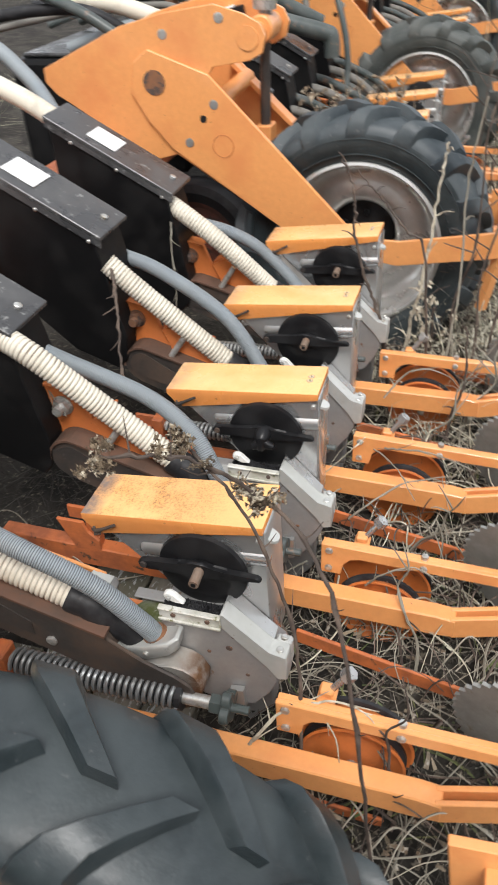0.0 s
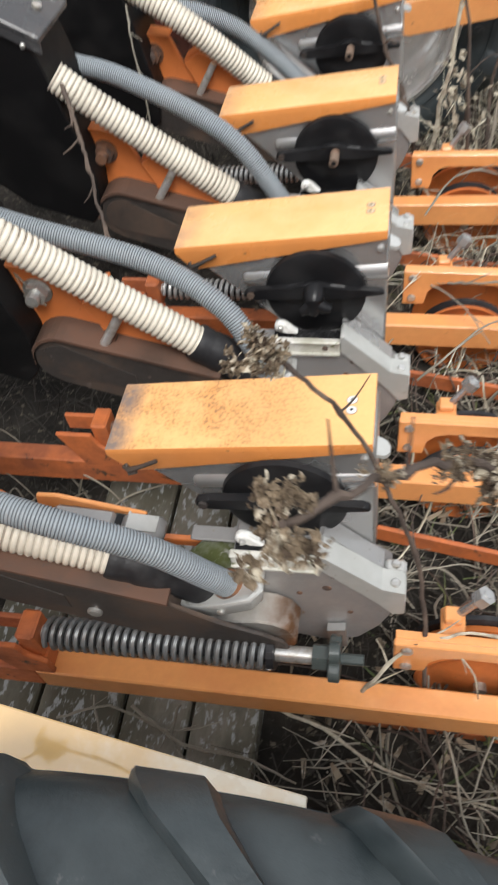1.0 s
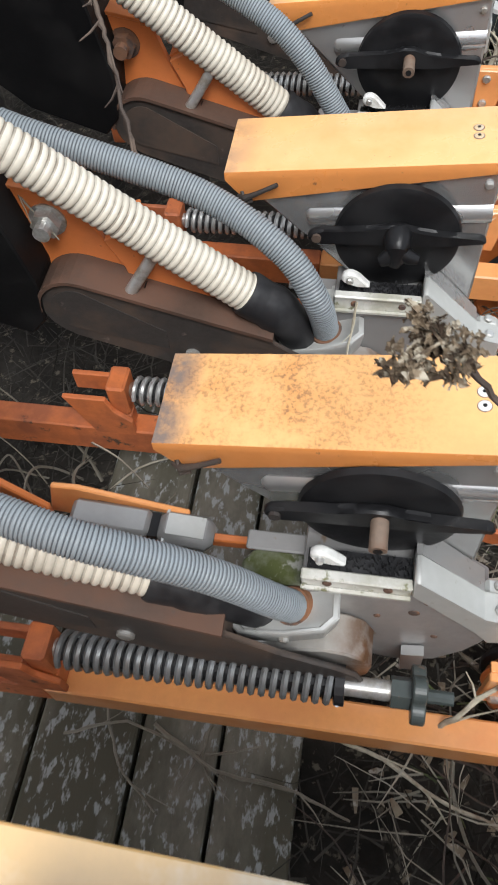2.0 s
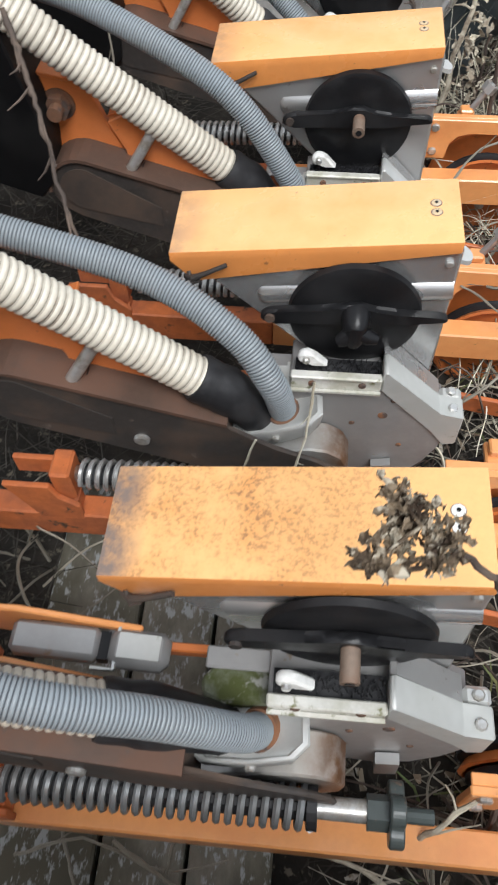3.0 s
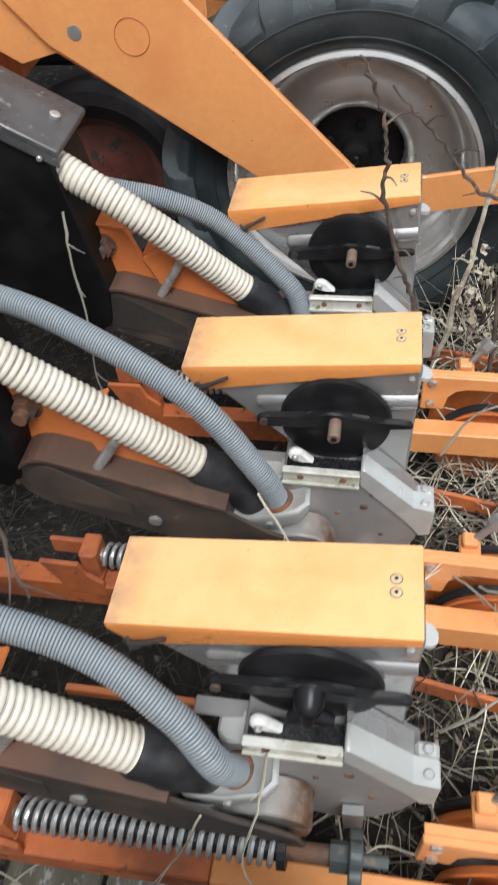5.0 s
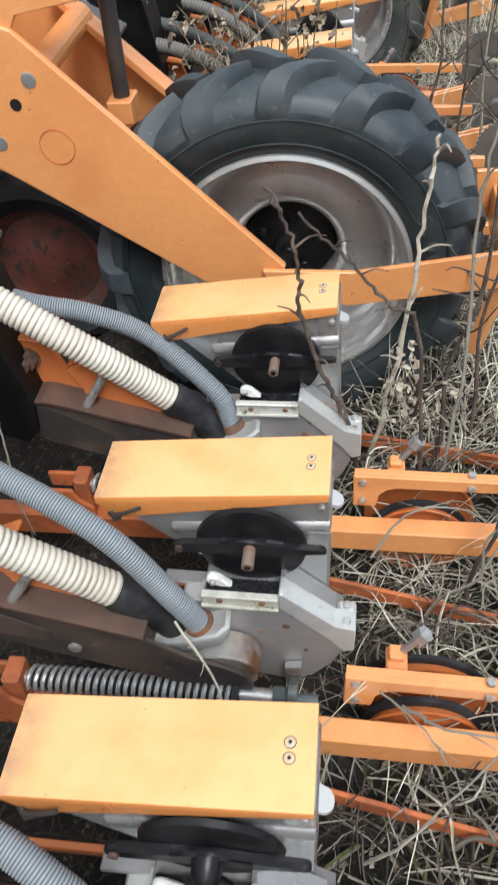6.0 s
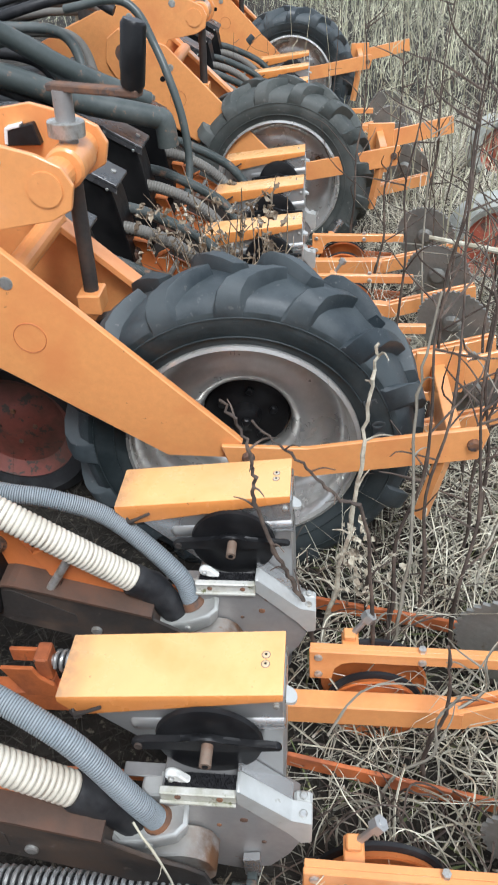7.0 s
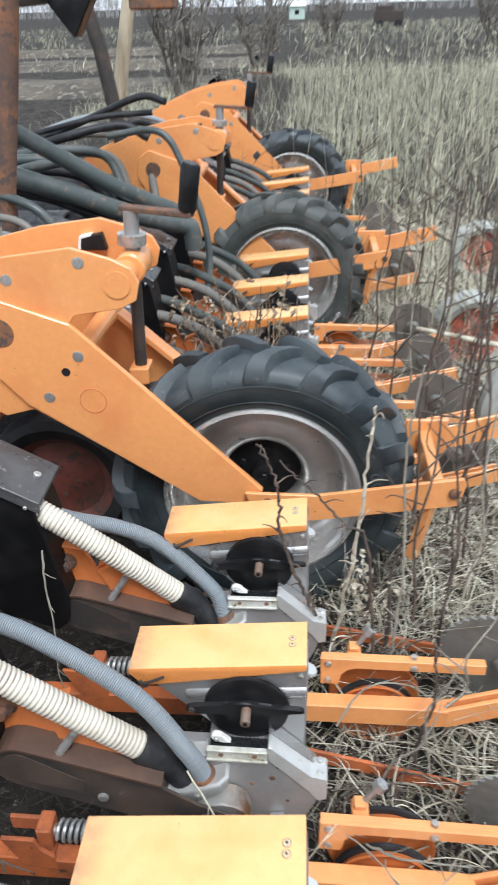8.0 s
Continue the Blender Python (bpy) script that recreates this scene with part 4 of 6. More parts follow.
# ---- support wheels and their swing arms ----
def build_wheel(rubber, tread):
    """tread: the rubber of tread and lugs, dustier and with light painted in on some wheels."""
    w = empty("support_wheel")
    R = 0.466
    bm = bm_new()
    lathe(bm, [(0.302, -0.072), (0.318, -0.090), (0.345, -0.106), (0.385, -0.114), (0.420, -0.112), (0.446, -0.098), (0.459, -0.070), (0.465, -0.03), (0.466, 0.0), (0.465, 0.03), (0.459, 0.070), (0.446, 0.098), (0.420, 0.112), (0.385, 0.114), (0.345, 0.106), (0.318, 0.090), (0.302, 0.072)], (0, 0, 0), 72, closed=True)
    bmesh.ops.recalc_face_normals(bm, faces=list(bm.faces))
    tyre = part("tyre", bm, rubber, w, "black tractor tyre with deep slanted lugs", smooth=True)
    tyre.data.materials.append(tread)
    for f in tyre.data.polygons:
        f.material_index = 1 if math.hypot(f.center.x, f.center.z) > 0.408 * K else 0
    n = 16
    for side in (-1, 1):
        # sections of a lug, from the middle of the tread over the shoulder: turn, y, foot radius, top radius, half width
        sections = [(-0.01, -0.004, 0.464, 0.494, 0.017), (0.06, 0.025, 0.463, 0.499, 0.019), (0.13, 0.055, 0.460, 0.500, 0.022), (0.19, 0.082, 0.452, 0.494, 0.026), (0.225, 0.103, 0.438, 0.474, 0.030), (0.240, 0.1135, 0.420, 0.448, 0.032), (0.245, 0.1150, 0.402, 0.418, 0.033)]
        bm = bm_new()
        rings = []
        for da, y, rf, rt, hw in sections:
            ring = []
            for rr, ww, out in ((rf - 0.004, hw * 1.40, -0.004), (rt - 0.004, hw * 1.04, 0.0), (rt, hw * 0.90, 0.003), (rt, -hw * 0.90, 0.003), (rt - 0.004, -hw * 1.04, 0.0), (rf - 0.004, -hw * 1.40, -0.004)):
                t = da + ww / R
                ring.append(bm.verts.new((rr * math.cos(t), side * (y + (out if y > 0.09 else 0.0)), rr * math.sin(t))))
            rings.append(ring)
        for p, q in zip(rings, rings[1:]):
            for j in range(5):
                bm.faces.new((p[j], p[j + 1], q[j + 1], q[j]))
        bm.faces.new(rings[0])
        bm.faces.new(rings[-1][::-1])
        bmesh.ops.recalc_face_normals(bm, faces=list(bm.faces))
        lug = part("lug", bm, tread, tyre, smooth=True)
        for k in range(n):
            turn = -360 * (k + (0.5 if side > 0 else 0)) / n
            if k == 0:
                lug.rotation_euler = (0, radians(turn), 0)
            else:
                again(lug, (0, 0, 0), tyre, (0, turn, 0))
    bm = bm_new()
    for r, y in ((0.350, 0.1085), (0.4045, 0.1142)):
        for side in (-1, 1):
            prof = [(r + 0.002 * math.cos(2 * math.pi * k / 6), side * y + 0.002 * math.sin(2 * math.pi * k / 6)) for k in range(6)]
            lathe(bm, prof, (0, 0, 0), 64, closed=True)
    part("sidewall_rib", bm, rubber, tyre, smooth=True)
    bm = bm_new()
    lathe(bm, [(0.310, -0.104), (0.320, -0.101), (0.321, -0.090), (0.308, -0.083), (0.296, -0.070), (0.290, -0.030), (0.284, -0.004), (0.268, 0.014), (0.240, 0.024), (0.212, 0.020), (0.186, 0.012), (0.162, 0.014), (0.142, 0.026), (0.131, 0.046), (0.128, 0.075), (0.128, 0.092), (0.28, 0.094), (0.308, 0.092)], (0, 0, 0), 64, closed=True)
    rim = part("rim", bm, M_RIM, w, "grey steel rim with brown stains", smooth=True)
    bm = bm_new()
    lathe(bm, [(0.018, 0.030), (0.036, 0.034), (0.042, 0.065), (0.120, 0.075), (0.1275, 0.09)], (0, 0, 0), 28)
    part("hub", bm, M_BLACK, rim, "black wheel hub")
    studs("wheel_nut", M_BLACK, rim, [(0.078 * math.cos(2 * math.pi * k / 5 + 0.4), 0.072, 0.078 * math.sin(2 * math.pi * k / 5 + 0.4)) for k in range(5)] + [(0, 0.03, 0)], 0.013, 0.014, seg=6)
    bm = bm_new()
    tube(bm, [(0.272, 0.012, -0.01), (0.280, -0.045, -0.01)], 0.008, 8)
    part("valve", bm, M_RED, rim)
    # raised size marking, one letter after the other along the sidewall
    for k, ch in enumerate("5.00-16"):
        txt = bpy.data.curves.new("letter", "FONT")
        txt.body, txt.size, txt.extrude, txt.align_x = ch, 0.050, 0.0022, "CENTER"
        holder = bpy.data.objects.new("letter", txt)
        scene.collection.objects.link(holder)
        bpy.context.view_layer.update()
        me = bpy.data.meshes.new_from_object(holder)
        bpy.data.objects.remove(holder)
        bm = bm_new()
        bm.from_mesh(me)
        a = 0.66 - 0.098 * k
        bmesh.ops.transform(bm, matrix=Matrix.Translation((0.354 * math.cos(a), -0.1125, 0.354 * math.sin(a))) @ Euler((0, math.pi / 2 - a, 0)).to_matrix().to_4x4() @ Euler((math.pi / 2, 0, 0)).to_matrix().to_4x4(), verts=bm.verts)
        part("letter", bm, M_LETTER, tyre)
    return w


PLATE = [(-0.947, 1.066), (-0.62, 1.20), (-0.46, 1.238), (-0.27, 1.262), (-0.165, 1.232), (-0.112, 1.205), (-0.092, 1.165), (-0.105, 1.115), (-0.15, 1.092), (-0.285, 1.072), (-0.303, 1.046), (0.234, 0.500), (0.226, 0.470), (0.200, 0.45), (0.035, 0.456), (-0.45, 0.775), (-0.54, 0.752), (-0.909, 0.976), (-0.95, 1.02)]


def build_arm(edge_paint):
    a = empty("wheel_arm")
    bm = bm_new()
    prism(bm, PLATE, -0.172, -0.158, 0.002)
    near = part("side_plate", bm, M_ORANGE, a, "large orange steel side plate")
    bm = bm_new()
    prism(bm, [(-0.58, 1.09), (-0.52, 1.13), (-0.30, 1.05), (0.235, 0.502), (0.20, 0.452), (0.035, 0.458), (-0.46, 0.795), (-0.55, 0.90), (-0.60, 0.99)], -0.184, -0.170, 0.003)
    layer = part("doubler", bm, M_ORANGE, near, "orange doubler plate with welded edge")
    bm = bm_new()
    tube(bm, [(-0.505, -0.180, 1.024), (-0.505, -0.186, 1.024)], 0.042, 24)
    part("bore", bm, M_RUST, near, "round rusty bore")
    studs("bolt", M_ZINC, near, [(-0.287, -0.184, 0.954), (-0.252, -0.172, 1.222), (-0.392, -0.184, 0.822), (-0.46, -0.172, 1.175)], 0.0165, 0.0022, seg=16)
    bm = bm_new()
    tube(bm, [(-0.33, -0.183, 0.905), (-0.33, -0.1855, 0.905)], 0.013, 12)
    part("small_hole", bm, M_BLACK, near)
    bm = bm_new()
    tube(bm, [(-0.154, -0.176, 1.161), (-0.154, 0.176, 1.161)], 0.038, 20)
    part("pin", bm, M_ORANGE, a, "orange painted cross pin")
    bm = bm_new()
    lathe(bm, [(0.0395, -0.186), (0.0405, -0.1845), (0.0405, -0.183), (0.0385, -0.183)], (-0.262, 0, 0.812), 24, closed=True)
    part("weld_ring", bm, M_ORANGE_WORN_SHADED, near)
    bm = bm_new()
    prism(bm, PLATE, 0.150, 0.166, 0.002)
    far_plate = part("side_plate", bm, M_ORANGE, a, "large orange steel side plate")
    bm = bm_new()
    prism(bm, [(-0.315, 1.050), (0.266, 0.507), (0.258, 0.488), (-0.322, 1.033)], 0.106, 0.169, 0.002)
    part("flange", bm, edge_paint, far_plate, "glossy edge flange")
    bm = bm_new()
    tube(bm, [(-0.30, -0.16, 0.94), (-0.26, 0.15, 0.98)], 0.03, 16)
    tube(bm, [(-0.70, -0.16, 1.04), (-0.70, 0.15, 1.04)], 0.05, 16)
    tube(bm, [(-0.505, -0.16, 1.024), (-0.505, 0.15, 1.024)], 0.045, 16)
    part("cross_tube", bm, M_ORANGE, a)
    bm = bm_new()
    box(bm, (-0.185, -0.03, 0.79), (-0.125, 0.05, 0.845), 0.004)
    part("spindle_seat", bm, M_ORANGE, a)
    bm = bm_new()
    prism(bm, [(-0.338, 1.170), (-0.330, 1.208), (-0.262, 1.222), (-0.250, 1.170)], 0.125, 0.180, 0.003)
    stub = part("end_block", bm, M_BLACK, a, "small black block with a white edge")
    bm = bm_new()
    prism(bm, [(-0.339, 1.176), (-0.332, 1.213), (-0.292, 1.221), (-0.294, 1.214), (-0.325, 1.207), (-0.331, 1.174)], 0.122, 0.183, 0.001)
    part("block_edge", bm, M_STICKER, stub)
    # tail bars behind the wheel
    bm = bm_new()
    prism(bm, [(0.18, 0.505), (0.40, 0.500), (0.84, 0.570), (0.85, 0.55), (0.832, 0.472), (0.39, 0.405), (0.20, 0.44)], -0.204, -0.190, 0.002)
    tail = part("tail_bar", bm, M_ORANGE, a, "long flat orange tail bar")
    studs("bolt", M_RUST, tail, [(0.815, -0.203, 0.52), (0.25, -0.203, 0.472)], 0.017, 0.014, seg=10)
    bm = bm_new()
    prism(bm, [(0.745, 0.56), (0.78, 0.565), (0.78, 0.47), (0.745, 0.465)], -0.19, 0.12, 0.002)
    box(bm, (0.70, 0.105, 0.47), (0.84, 0.12, 0.60), 0.002)
    part("tail_cross", bm, M_ORANGE, tail)
    bm = bm_new()
    b2 = bmesh.new()
    box(b2, (0, -0.006, -0.045), (0.42, 0.006, 0.045), 0.002)
    bmesh.ops.transform(b2, matrix=Matrix.Translation((0.76, 0.13, 0.50)) @ Euler((0, radians(-8), radians(12))).to_matrix().to_4x4(), verts=b2.verts)
    merge(bm, b2)
    part("tail_plate", bm, M_ORANGE, tail)
    bm = bm_new()
    tube(bm, [(0.755, -0.18, 0.48), (0.715, -0.16, 0.24)], 0.022, 4)
    part("tail_prong", bm, M_ORANGE, tail)
    # screw spindle with crank
    bm = bm_new()
    tube(bm, [(-0.142, 0.0, 1.14), (-0.135, 0.0, 1.32)], 0.022, 16)
    spindle = part("spindle", bm, M_PLATE, a, "grey steel height spindle", smooth=True)
    bm = bm_new()
    tube(bm, [(-0.142, -0.062, 1.168), (-0.142, -0.056, 1.168), (-0.142, 0.056, 1.168), (-0.142, 0.062, 1.168)], [0.040, 0.046, 0.046, 0.040], 20)
    part("spindle_nut", bm, M_ORANGE, spindle, smooth=True)
    bm = bm_new()
    tube(bm, [(-0.155, 0.01, 0.80), (-0.142, 0.0, 1.139)], 0.019, 16)
    part("spindle_screw", bm, M_DARK_ARM, spindle, "dark greasy screw", smooth=True)
    bm = bm_new()
    tube(bm, [(-0.14, 0.0, 1.225), (-0.138, 0.0, 1.255)], 0.042, 16)
    part("collar", bm, M_ZINC, spindle, smooth=True)
    bm = bm_new()
    b2 = bmesh.new()
    box(b2, (-0.03, -0.017, -0.008), (0.19, 0.017, 0.008), 0.003)
    bmesh.ops.transform(b2, matrix=Matrix.Translation((-0.135, 0.0, 1.325)) @ Euler((0, radians(2), radians(-16))).to_matrix().to_4x4(), verts=b2.verts)
    merge(bm, b2)
    crank = part("crank", bm, M_RUST, spindle, "rusty flat crank")
    bm = bm_new()
    tube(bm, [(0.030, -0.045, 1.325), (0.034, -0.045, 1.335), (0.050, -0.045, 1.445), (0.052, -0.045, 1.452)], [0.022, 0.026, 0.027, 0.022], 16)
    part("grip", bm, M_BLACK, spindle, "black plastic crank grip", smooth=True)
    return a


wheel = build_wheel(M_RUBBER, M_RUBBER)
dusty_lit_wheel = build_wheel(M_RUBBER, M_RUBBER_DUSTY_LIT)
old_wheel = build_wheel(M_RUBBER_OLD, M_RUBBER_OLD)
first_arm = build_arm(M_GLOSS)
arm = build_arm(M_ORANGE)
WHEEL_X, WHEEL_Z, WHEEL_Y = 0.226, 0.434, 1.80
for b in range(-1, 3):
    y = WHEEL_Y + BAY * b - (0.085 if b < 0 else 0)
    # the farther wheels stand deeper in the soil
    drop = (0.074, 0.0, 0.05, 0.04)[b + 1]
    near = (0.0, 0.022, 0.10, 0.07)[b + 1]
    m = pose((WHEEL_X - 0.011 * (b < 0)) * K, (y - near) * K, (WHEEL_Z - drop) * K, 0, (5.2, 12, 71, 14)[b + 1], 0)
    m2 = pose(0, y * K, 0)
    if b == -1:
        # the first arm hangs a little lower and flatter than the others
        m2 = pose(0.312 * K, (y + 0.02) * K, 0.453 * K, 0, -7.5, 0) @ Matrix.Translation((-0.262 * K, 0, -0.503 * K))
        wheel.matrix_basis, first_arm.matrix_basis = m, m2
        w_ob, a_ob = wheel, first_arm
    elif b == 0:
        arm.matrix_basis = m2
        dusty_lit_wheel.matrix_basis = m
        w_ob, a_ob = dusty_lit_wheel, arm
    elif b == 1:
        old_wheel.matrix_basis = m
        w_ob, a_ob = old_wheel, copy_thing(arm, m2)
    else:
        w_ob, a_ob = copy_thing(dusty_lit_wheel, m), copy_thing(arm, m2)
    tagged(w_ob, "weathered grey-green lugged tyre on a grey steel rim" if b == 1 else "black lugged tractor tyre on a grey steel rim", "wheel", "support wheels of the planter")
    tagged(a_ob, "orange swing arm of a support wheel with a crank spindle", "wheel arm", "wheel arms of the planter")


# ---- planks under the first row ----
for n, (x0, x1, y0, y1) in enumerate(((-0.62, -0.41, -1.1, -0.12), (-0.40, -0.258, -1.05, -0.06), (-0.250, -0.086, -1.15, 0.36), (-0.078, 0.048, -1.1, 0.33), (0.055, 0.178, -1.0, 0.28))):
    bm = bm_new()
    box(bm, (x0, y0, -0.02), (x1, y1, 0.035), 0.004)
    for v in bm.verts:
        v.co.z += 0.003 * noise.noise((v.co.x * 5, v.co.y * 3, n))
    tagged(part("plank", bm, M_PLANK), "weathered grey-brown wooden plank on the soil", "plank", "planks under the planter")


# ---- toolbar, pipes and hoses on the planter's front ----
bm = bm_new()
box(bm, (-0.86, -1.6, 0.62), (-0.66, 7.4, 0.80), 0.008)
toolbar = tagged(part("toolbar", bm, M_ORANGE_WORN_SHADED), "long worn orange toolbar that carries the rows", "toolbar")


def pipe_thing(name, pts, r, mat, label, category, ribs=0.0, group=""):
    bm = bm_new()
    if ribs:
        hose(bm, pts, r, ribs, r * 0.1)
        for f in bm.faces:
            f.material_index = 0
    else:
        tube(bm, curve(pts, 10), r, 14)
    return tagged(part(name, bm, mat, smooth=True), label, category, group)


pipe_thing("air_pipe", [(-1.35, 2.6, 1.755), (-0.865, 2.9, 1.394), (-0.688, 3.0, 1.261), (-0.491, 3.1, 1.118), (-0.253, 3.25, 0.975)], 0.036, M_PIPE, "dark grey-green painted air pipe", "pipe", group="air pipes")
pipe_thing("air_pipe", [(-1.45, 2.55, 1.49), (-0.888, 2.8, 1.241), (-0.66, 2.9, 1.138), (-0.434, 3.0, 1.029), (-0.205, 3.09, 0.952), (-0.168, 3.10, 0.925), (-0.160, 3.10, 0.84)], 0.042, M_PIPE, "dark grey-green painted air pipe", "pipe", group="air pipes")
# Added black block and lid that fill in the shadows below the pipes.
bm = bm_new()
box(bm, (-1.5, 2.25, 0.50), (-0.66, 4.05, 0.98), 0.02)
housing = tagged(part("fan_housing", bm, M_BLACK_SHEET), "added black block for the shadows below the air pipes", "housing")
bm = bm_new()
box(bm, (-1.45, 2.30, 0.982), (-0.75, 3.2, 1.0), 0.006)
part("housing_lid", bm, M_LID, housing)
def loose_hose(pts, r, mat, ribs):
    colour = {"cream_hose": "cream ribbed", "grey_hose": "grey", "dusty_hose": "dusty brown-grey", "black_rubber": "black rubber", "painted_dark_pipe": "dark grey-green"}[mat.name]
    pipe_thing("loose_hose", pts, r, mat, colour + " hose lying over the planter's front", "hose", ribs, "loose hoses on the planter")


loose_hose([(-1.2, 2.3, 1.02), (-0.9, 2.35, 1.10), (-0.72, 2.4, 1.07), (-0.55, 2.5, 0.93), (-0.45, 2.6, 0.80)], 0.026, M_GREY_HOSE, 0.009)
loose_hose([(-1.1, 3.2, 1.14), (-0.85, 3.1, 1.21), (-0.68, 3.15, 1.22), (-0.58, 3.15, 1.12), (-0.50, 3.1, 1.02)], 0.024, M_PIPE, 0.0)
loose_hose([(-1.3, 3.7, 1.12), (-0.9, 3.6, 1.25), (-0.6, 3.7, 1.30), (-0.45, 3.7, 1.24)], 0.022, M_BLACK_RUBBER, 0.0)
loose_hose([(-1.5, 3.9, 1.16), (-1.0, 3.8, 1.27), (-0.7, 3.8, 1.33), (-0.45, 3.85, 1.34)], 0.015, M_BLACK_RUBBER, 0.0)
loose_hose([(-1.2, 4.0, 1.17), (-0.8, 3.9, 1.31), (-0.50, 3.8, 1.42), (-0.36, 3.75, 1.40)], 0.018, M_BLACK_RUBBER, 0.0)
loose_hose([(-1.5, 3.4, 1.12), (-1.1, 3.3, 1.20), (-0.75, 3.35, 1.18), (-0.6, 3.4, 1.06)], 0.028, M_PIPE, 0.0)
loose_hose([(-0.62, 3.55, 1.27), (-0.405, 3.5, 1.302), (-0.308, 3.48, 1.261), (-0.242, 3.45, 1.144), (-0.19, 3.4, 1.036), (-0.136, 3.35, 0.87), (-0.119, 3.3, 0.684), (-0.154, 3.2, 0.512), (-0.221, 3.1, 0.488), (-0.36, 3.05, 0.52)], 0.017, M_PIPE, 0.0)
loose_hose([(-1.6, 2.0, 1.15), (-1.2, 2.05, 1.20), (-0.95, 2.1, 1.18), (-0.75, 2.2, 1.02)], 0.024, M_BLACK_RUBBER, 0.0)
loose_hose([(-1.6, 2.5, 1.32), (-1.2, 2.3, 1.22), (-0.9, 2.2, 1.20), (-0.7, 2.2, 1.14)], 0.036, M_WHITE_HOSE, 0.013)
loose_hose([(-1.7, 2.2, 1.30), (-1.3, 2.1, 1.28), (-1.0, 2.0, 1.22), (-0.8, 1.98, 1.12)], 0.022, M_PIPE, 0.0)
loose_hose([(-1.5, 1.5, 1.16), (-1.1, 1.45, 1.20), (-0.85, 1.35, 1.10), (-0.68, 1.25, 0.95)], 0.026, M_GREY_HOSE, 0.009)
loose_hose([(-1.5, 1.3, 1.20), (-1.1, 1.25, 1.16), (-0.8, 1.2, 1.07), (-0.60, 1.15, 0.98)], 0.032, M_WHITE_HOSE, 0.013)
loose_hose([(-1.7, 2.9, 1.12), (-1.2, 2.8, 1.16), (-0.8, 2.9, 1.13), (-0.5, 3.0, 0.98)], 0.021, M_BLACK_RUBBER, 0.0)
loose_hose([(-1.5, 4.6, 1.05), (-1.0, 4.5, 1.15), (-0.7, 4.6, 1.20), (-0.5, 4.5, 1.16)], 0.018, M_BLACK_RUBBER, 0.0)
loose_hose([(-1.6, 5.0, 1.05), (-1.1, 4.9, 1.20), (-0.7, 5.0, 1.18), (-0.5, 5.1, 1.05)], 0.018, M_GREY_HOSE, 0.0)
tangle = random.Random(83)
for k in range(8):
    y = 2.35 + 0.29 * k + tangle.uniform(-0.06, 0.06)
    z = 1.03 + tangle.uniform(0.0, 0.10)
    bow = tangle.uniform(0.05, 0.16)
    end = -0.42 - tangle.uniform(0.0, 0.25)
    loose_hose([(-1.5, y + tangle.uniform(-0.3, 0.3), z), (-1.1, y + tangle.uniform(-0.15, 0.15), z + bow * 0.8), (-0.85, y, z + bow), (end - 0.1, y + tangle.uniform(-0.1, 0.1), z + bow * 0.4), (end, y + tangle.uniform(-0.1, 0.1), 0.82)], tangle.choice((0.014, 0.018, 0.022, 0.024)), tangle.choice((M_PIPE, M_BLACK_RUBBER, M_PIPE, M_DUSTY_HOSE)), 0.0)


# rust-red wheel beside the first support wheel
def build_flat_wheel(r, rim_mat, rubber, name):
    w = empty(name)
    bm = bm_new()
    lathe(bm, [(0.03, -0.030), (0.07, -0.028), (0.085, -0.018), (r * 0.55, -0.012), (r * 0.64, -0.035), (r * 0.70, -0.05), (r * 0.72, 0.05)], (0, 0, 0), 40)
    rim = part("rim", bm, rim_mat, w, smooth=True)
    bm = bm_new()
    lathe(bm, [(r * 0.69, -0.055), (r * 0.85, -0.075), (r * 0.96, -0.06), (r, -0.02), (r, 0.02), (r * 0.96, 0.06), (r * 0.85, 0.075), (r * 0.69, 0.055)], (0, 0, 0), 48, closed=True)
    part("tyre", bm, rubber, w, smooth=True)
    studs("bolt", M_RUST, rim, [(0.06 * math.cos(k * 1.57), -0.029, 0.06 * math.sin(k * 1.57)) for k in range(4)], 0.009, 0.006, seg=6)
    return w


drive_wheel = build_flat_wheel(0.285, M_RED_DARK, M_BLACK_RUBBER, "drive_wheel")
drive_wheel.matrix_basis = pose(-0.545 * K, 2.02 * K, 0.275 * K)
tagged(drive_wheel, "smooth black tyre on a rust-red disc wheel", "wheel")

# another implement with red wheels, standing in the weeds
for n, (x, y, z, r, rz) in enumerate(((1.28, 3.66, 0.20, 0.24, 8), (1.40, 2.72, 0.22, 0.26, -6), (1.62, 5.20, 0.21, 0.22, 10))):
    w = build_flat_wheel(r, M_RED, M_PALE_TYRE, "old_tyre")
    w.matrix_basis = pose(x * K, y * K, z * K, 0, 0, rz)
    tagged(w, "grey-green tyre painted sunlit pale on a faded red wheel", "wheel", "red wheels of an old implement")
bm = bm_new()
box(bm, (1.95, 3.0, 0.26), (2.03, 6.2, 0.34), 0.006)
frame_thing = tagged(part("implement_beam", bm, M_RED), "faded red beam of an old implement", "beam")
bm = bm_new()
tube(bm, [(0.90, 3.15, 0.43), (1.25, 3.0, 0.41), (1.9, 2.75, 0.33)], [0.010, 0.014, 0.012], 8)
tagged(part("implement_rod", bm, M_STRAW), "pale wooden rod lying on the old implement", "rod")

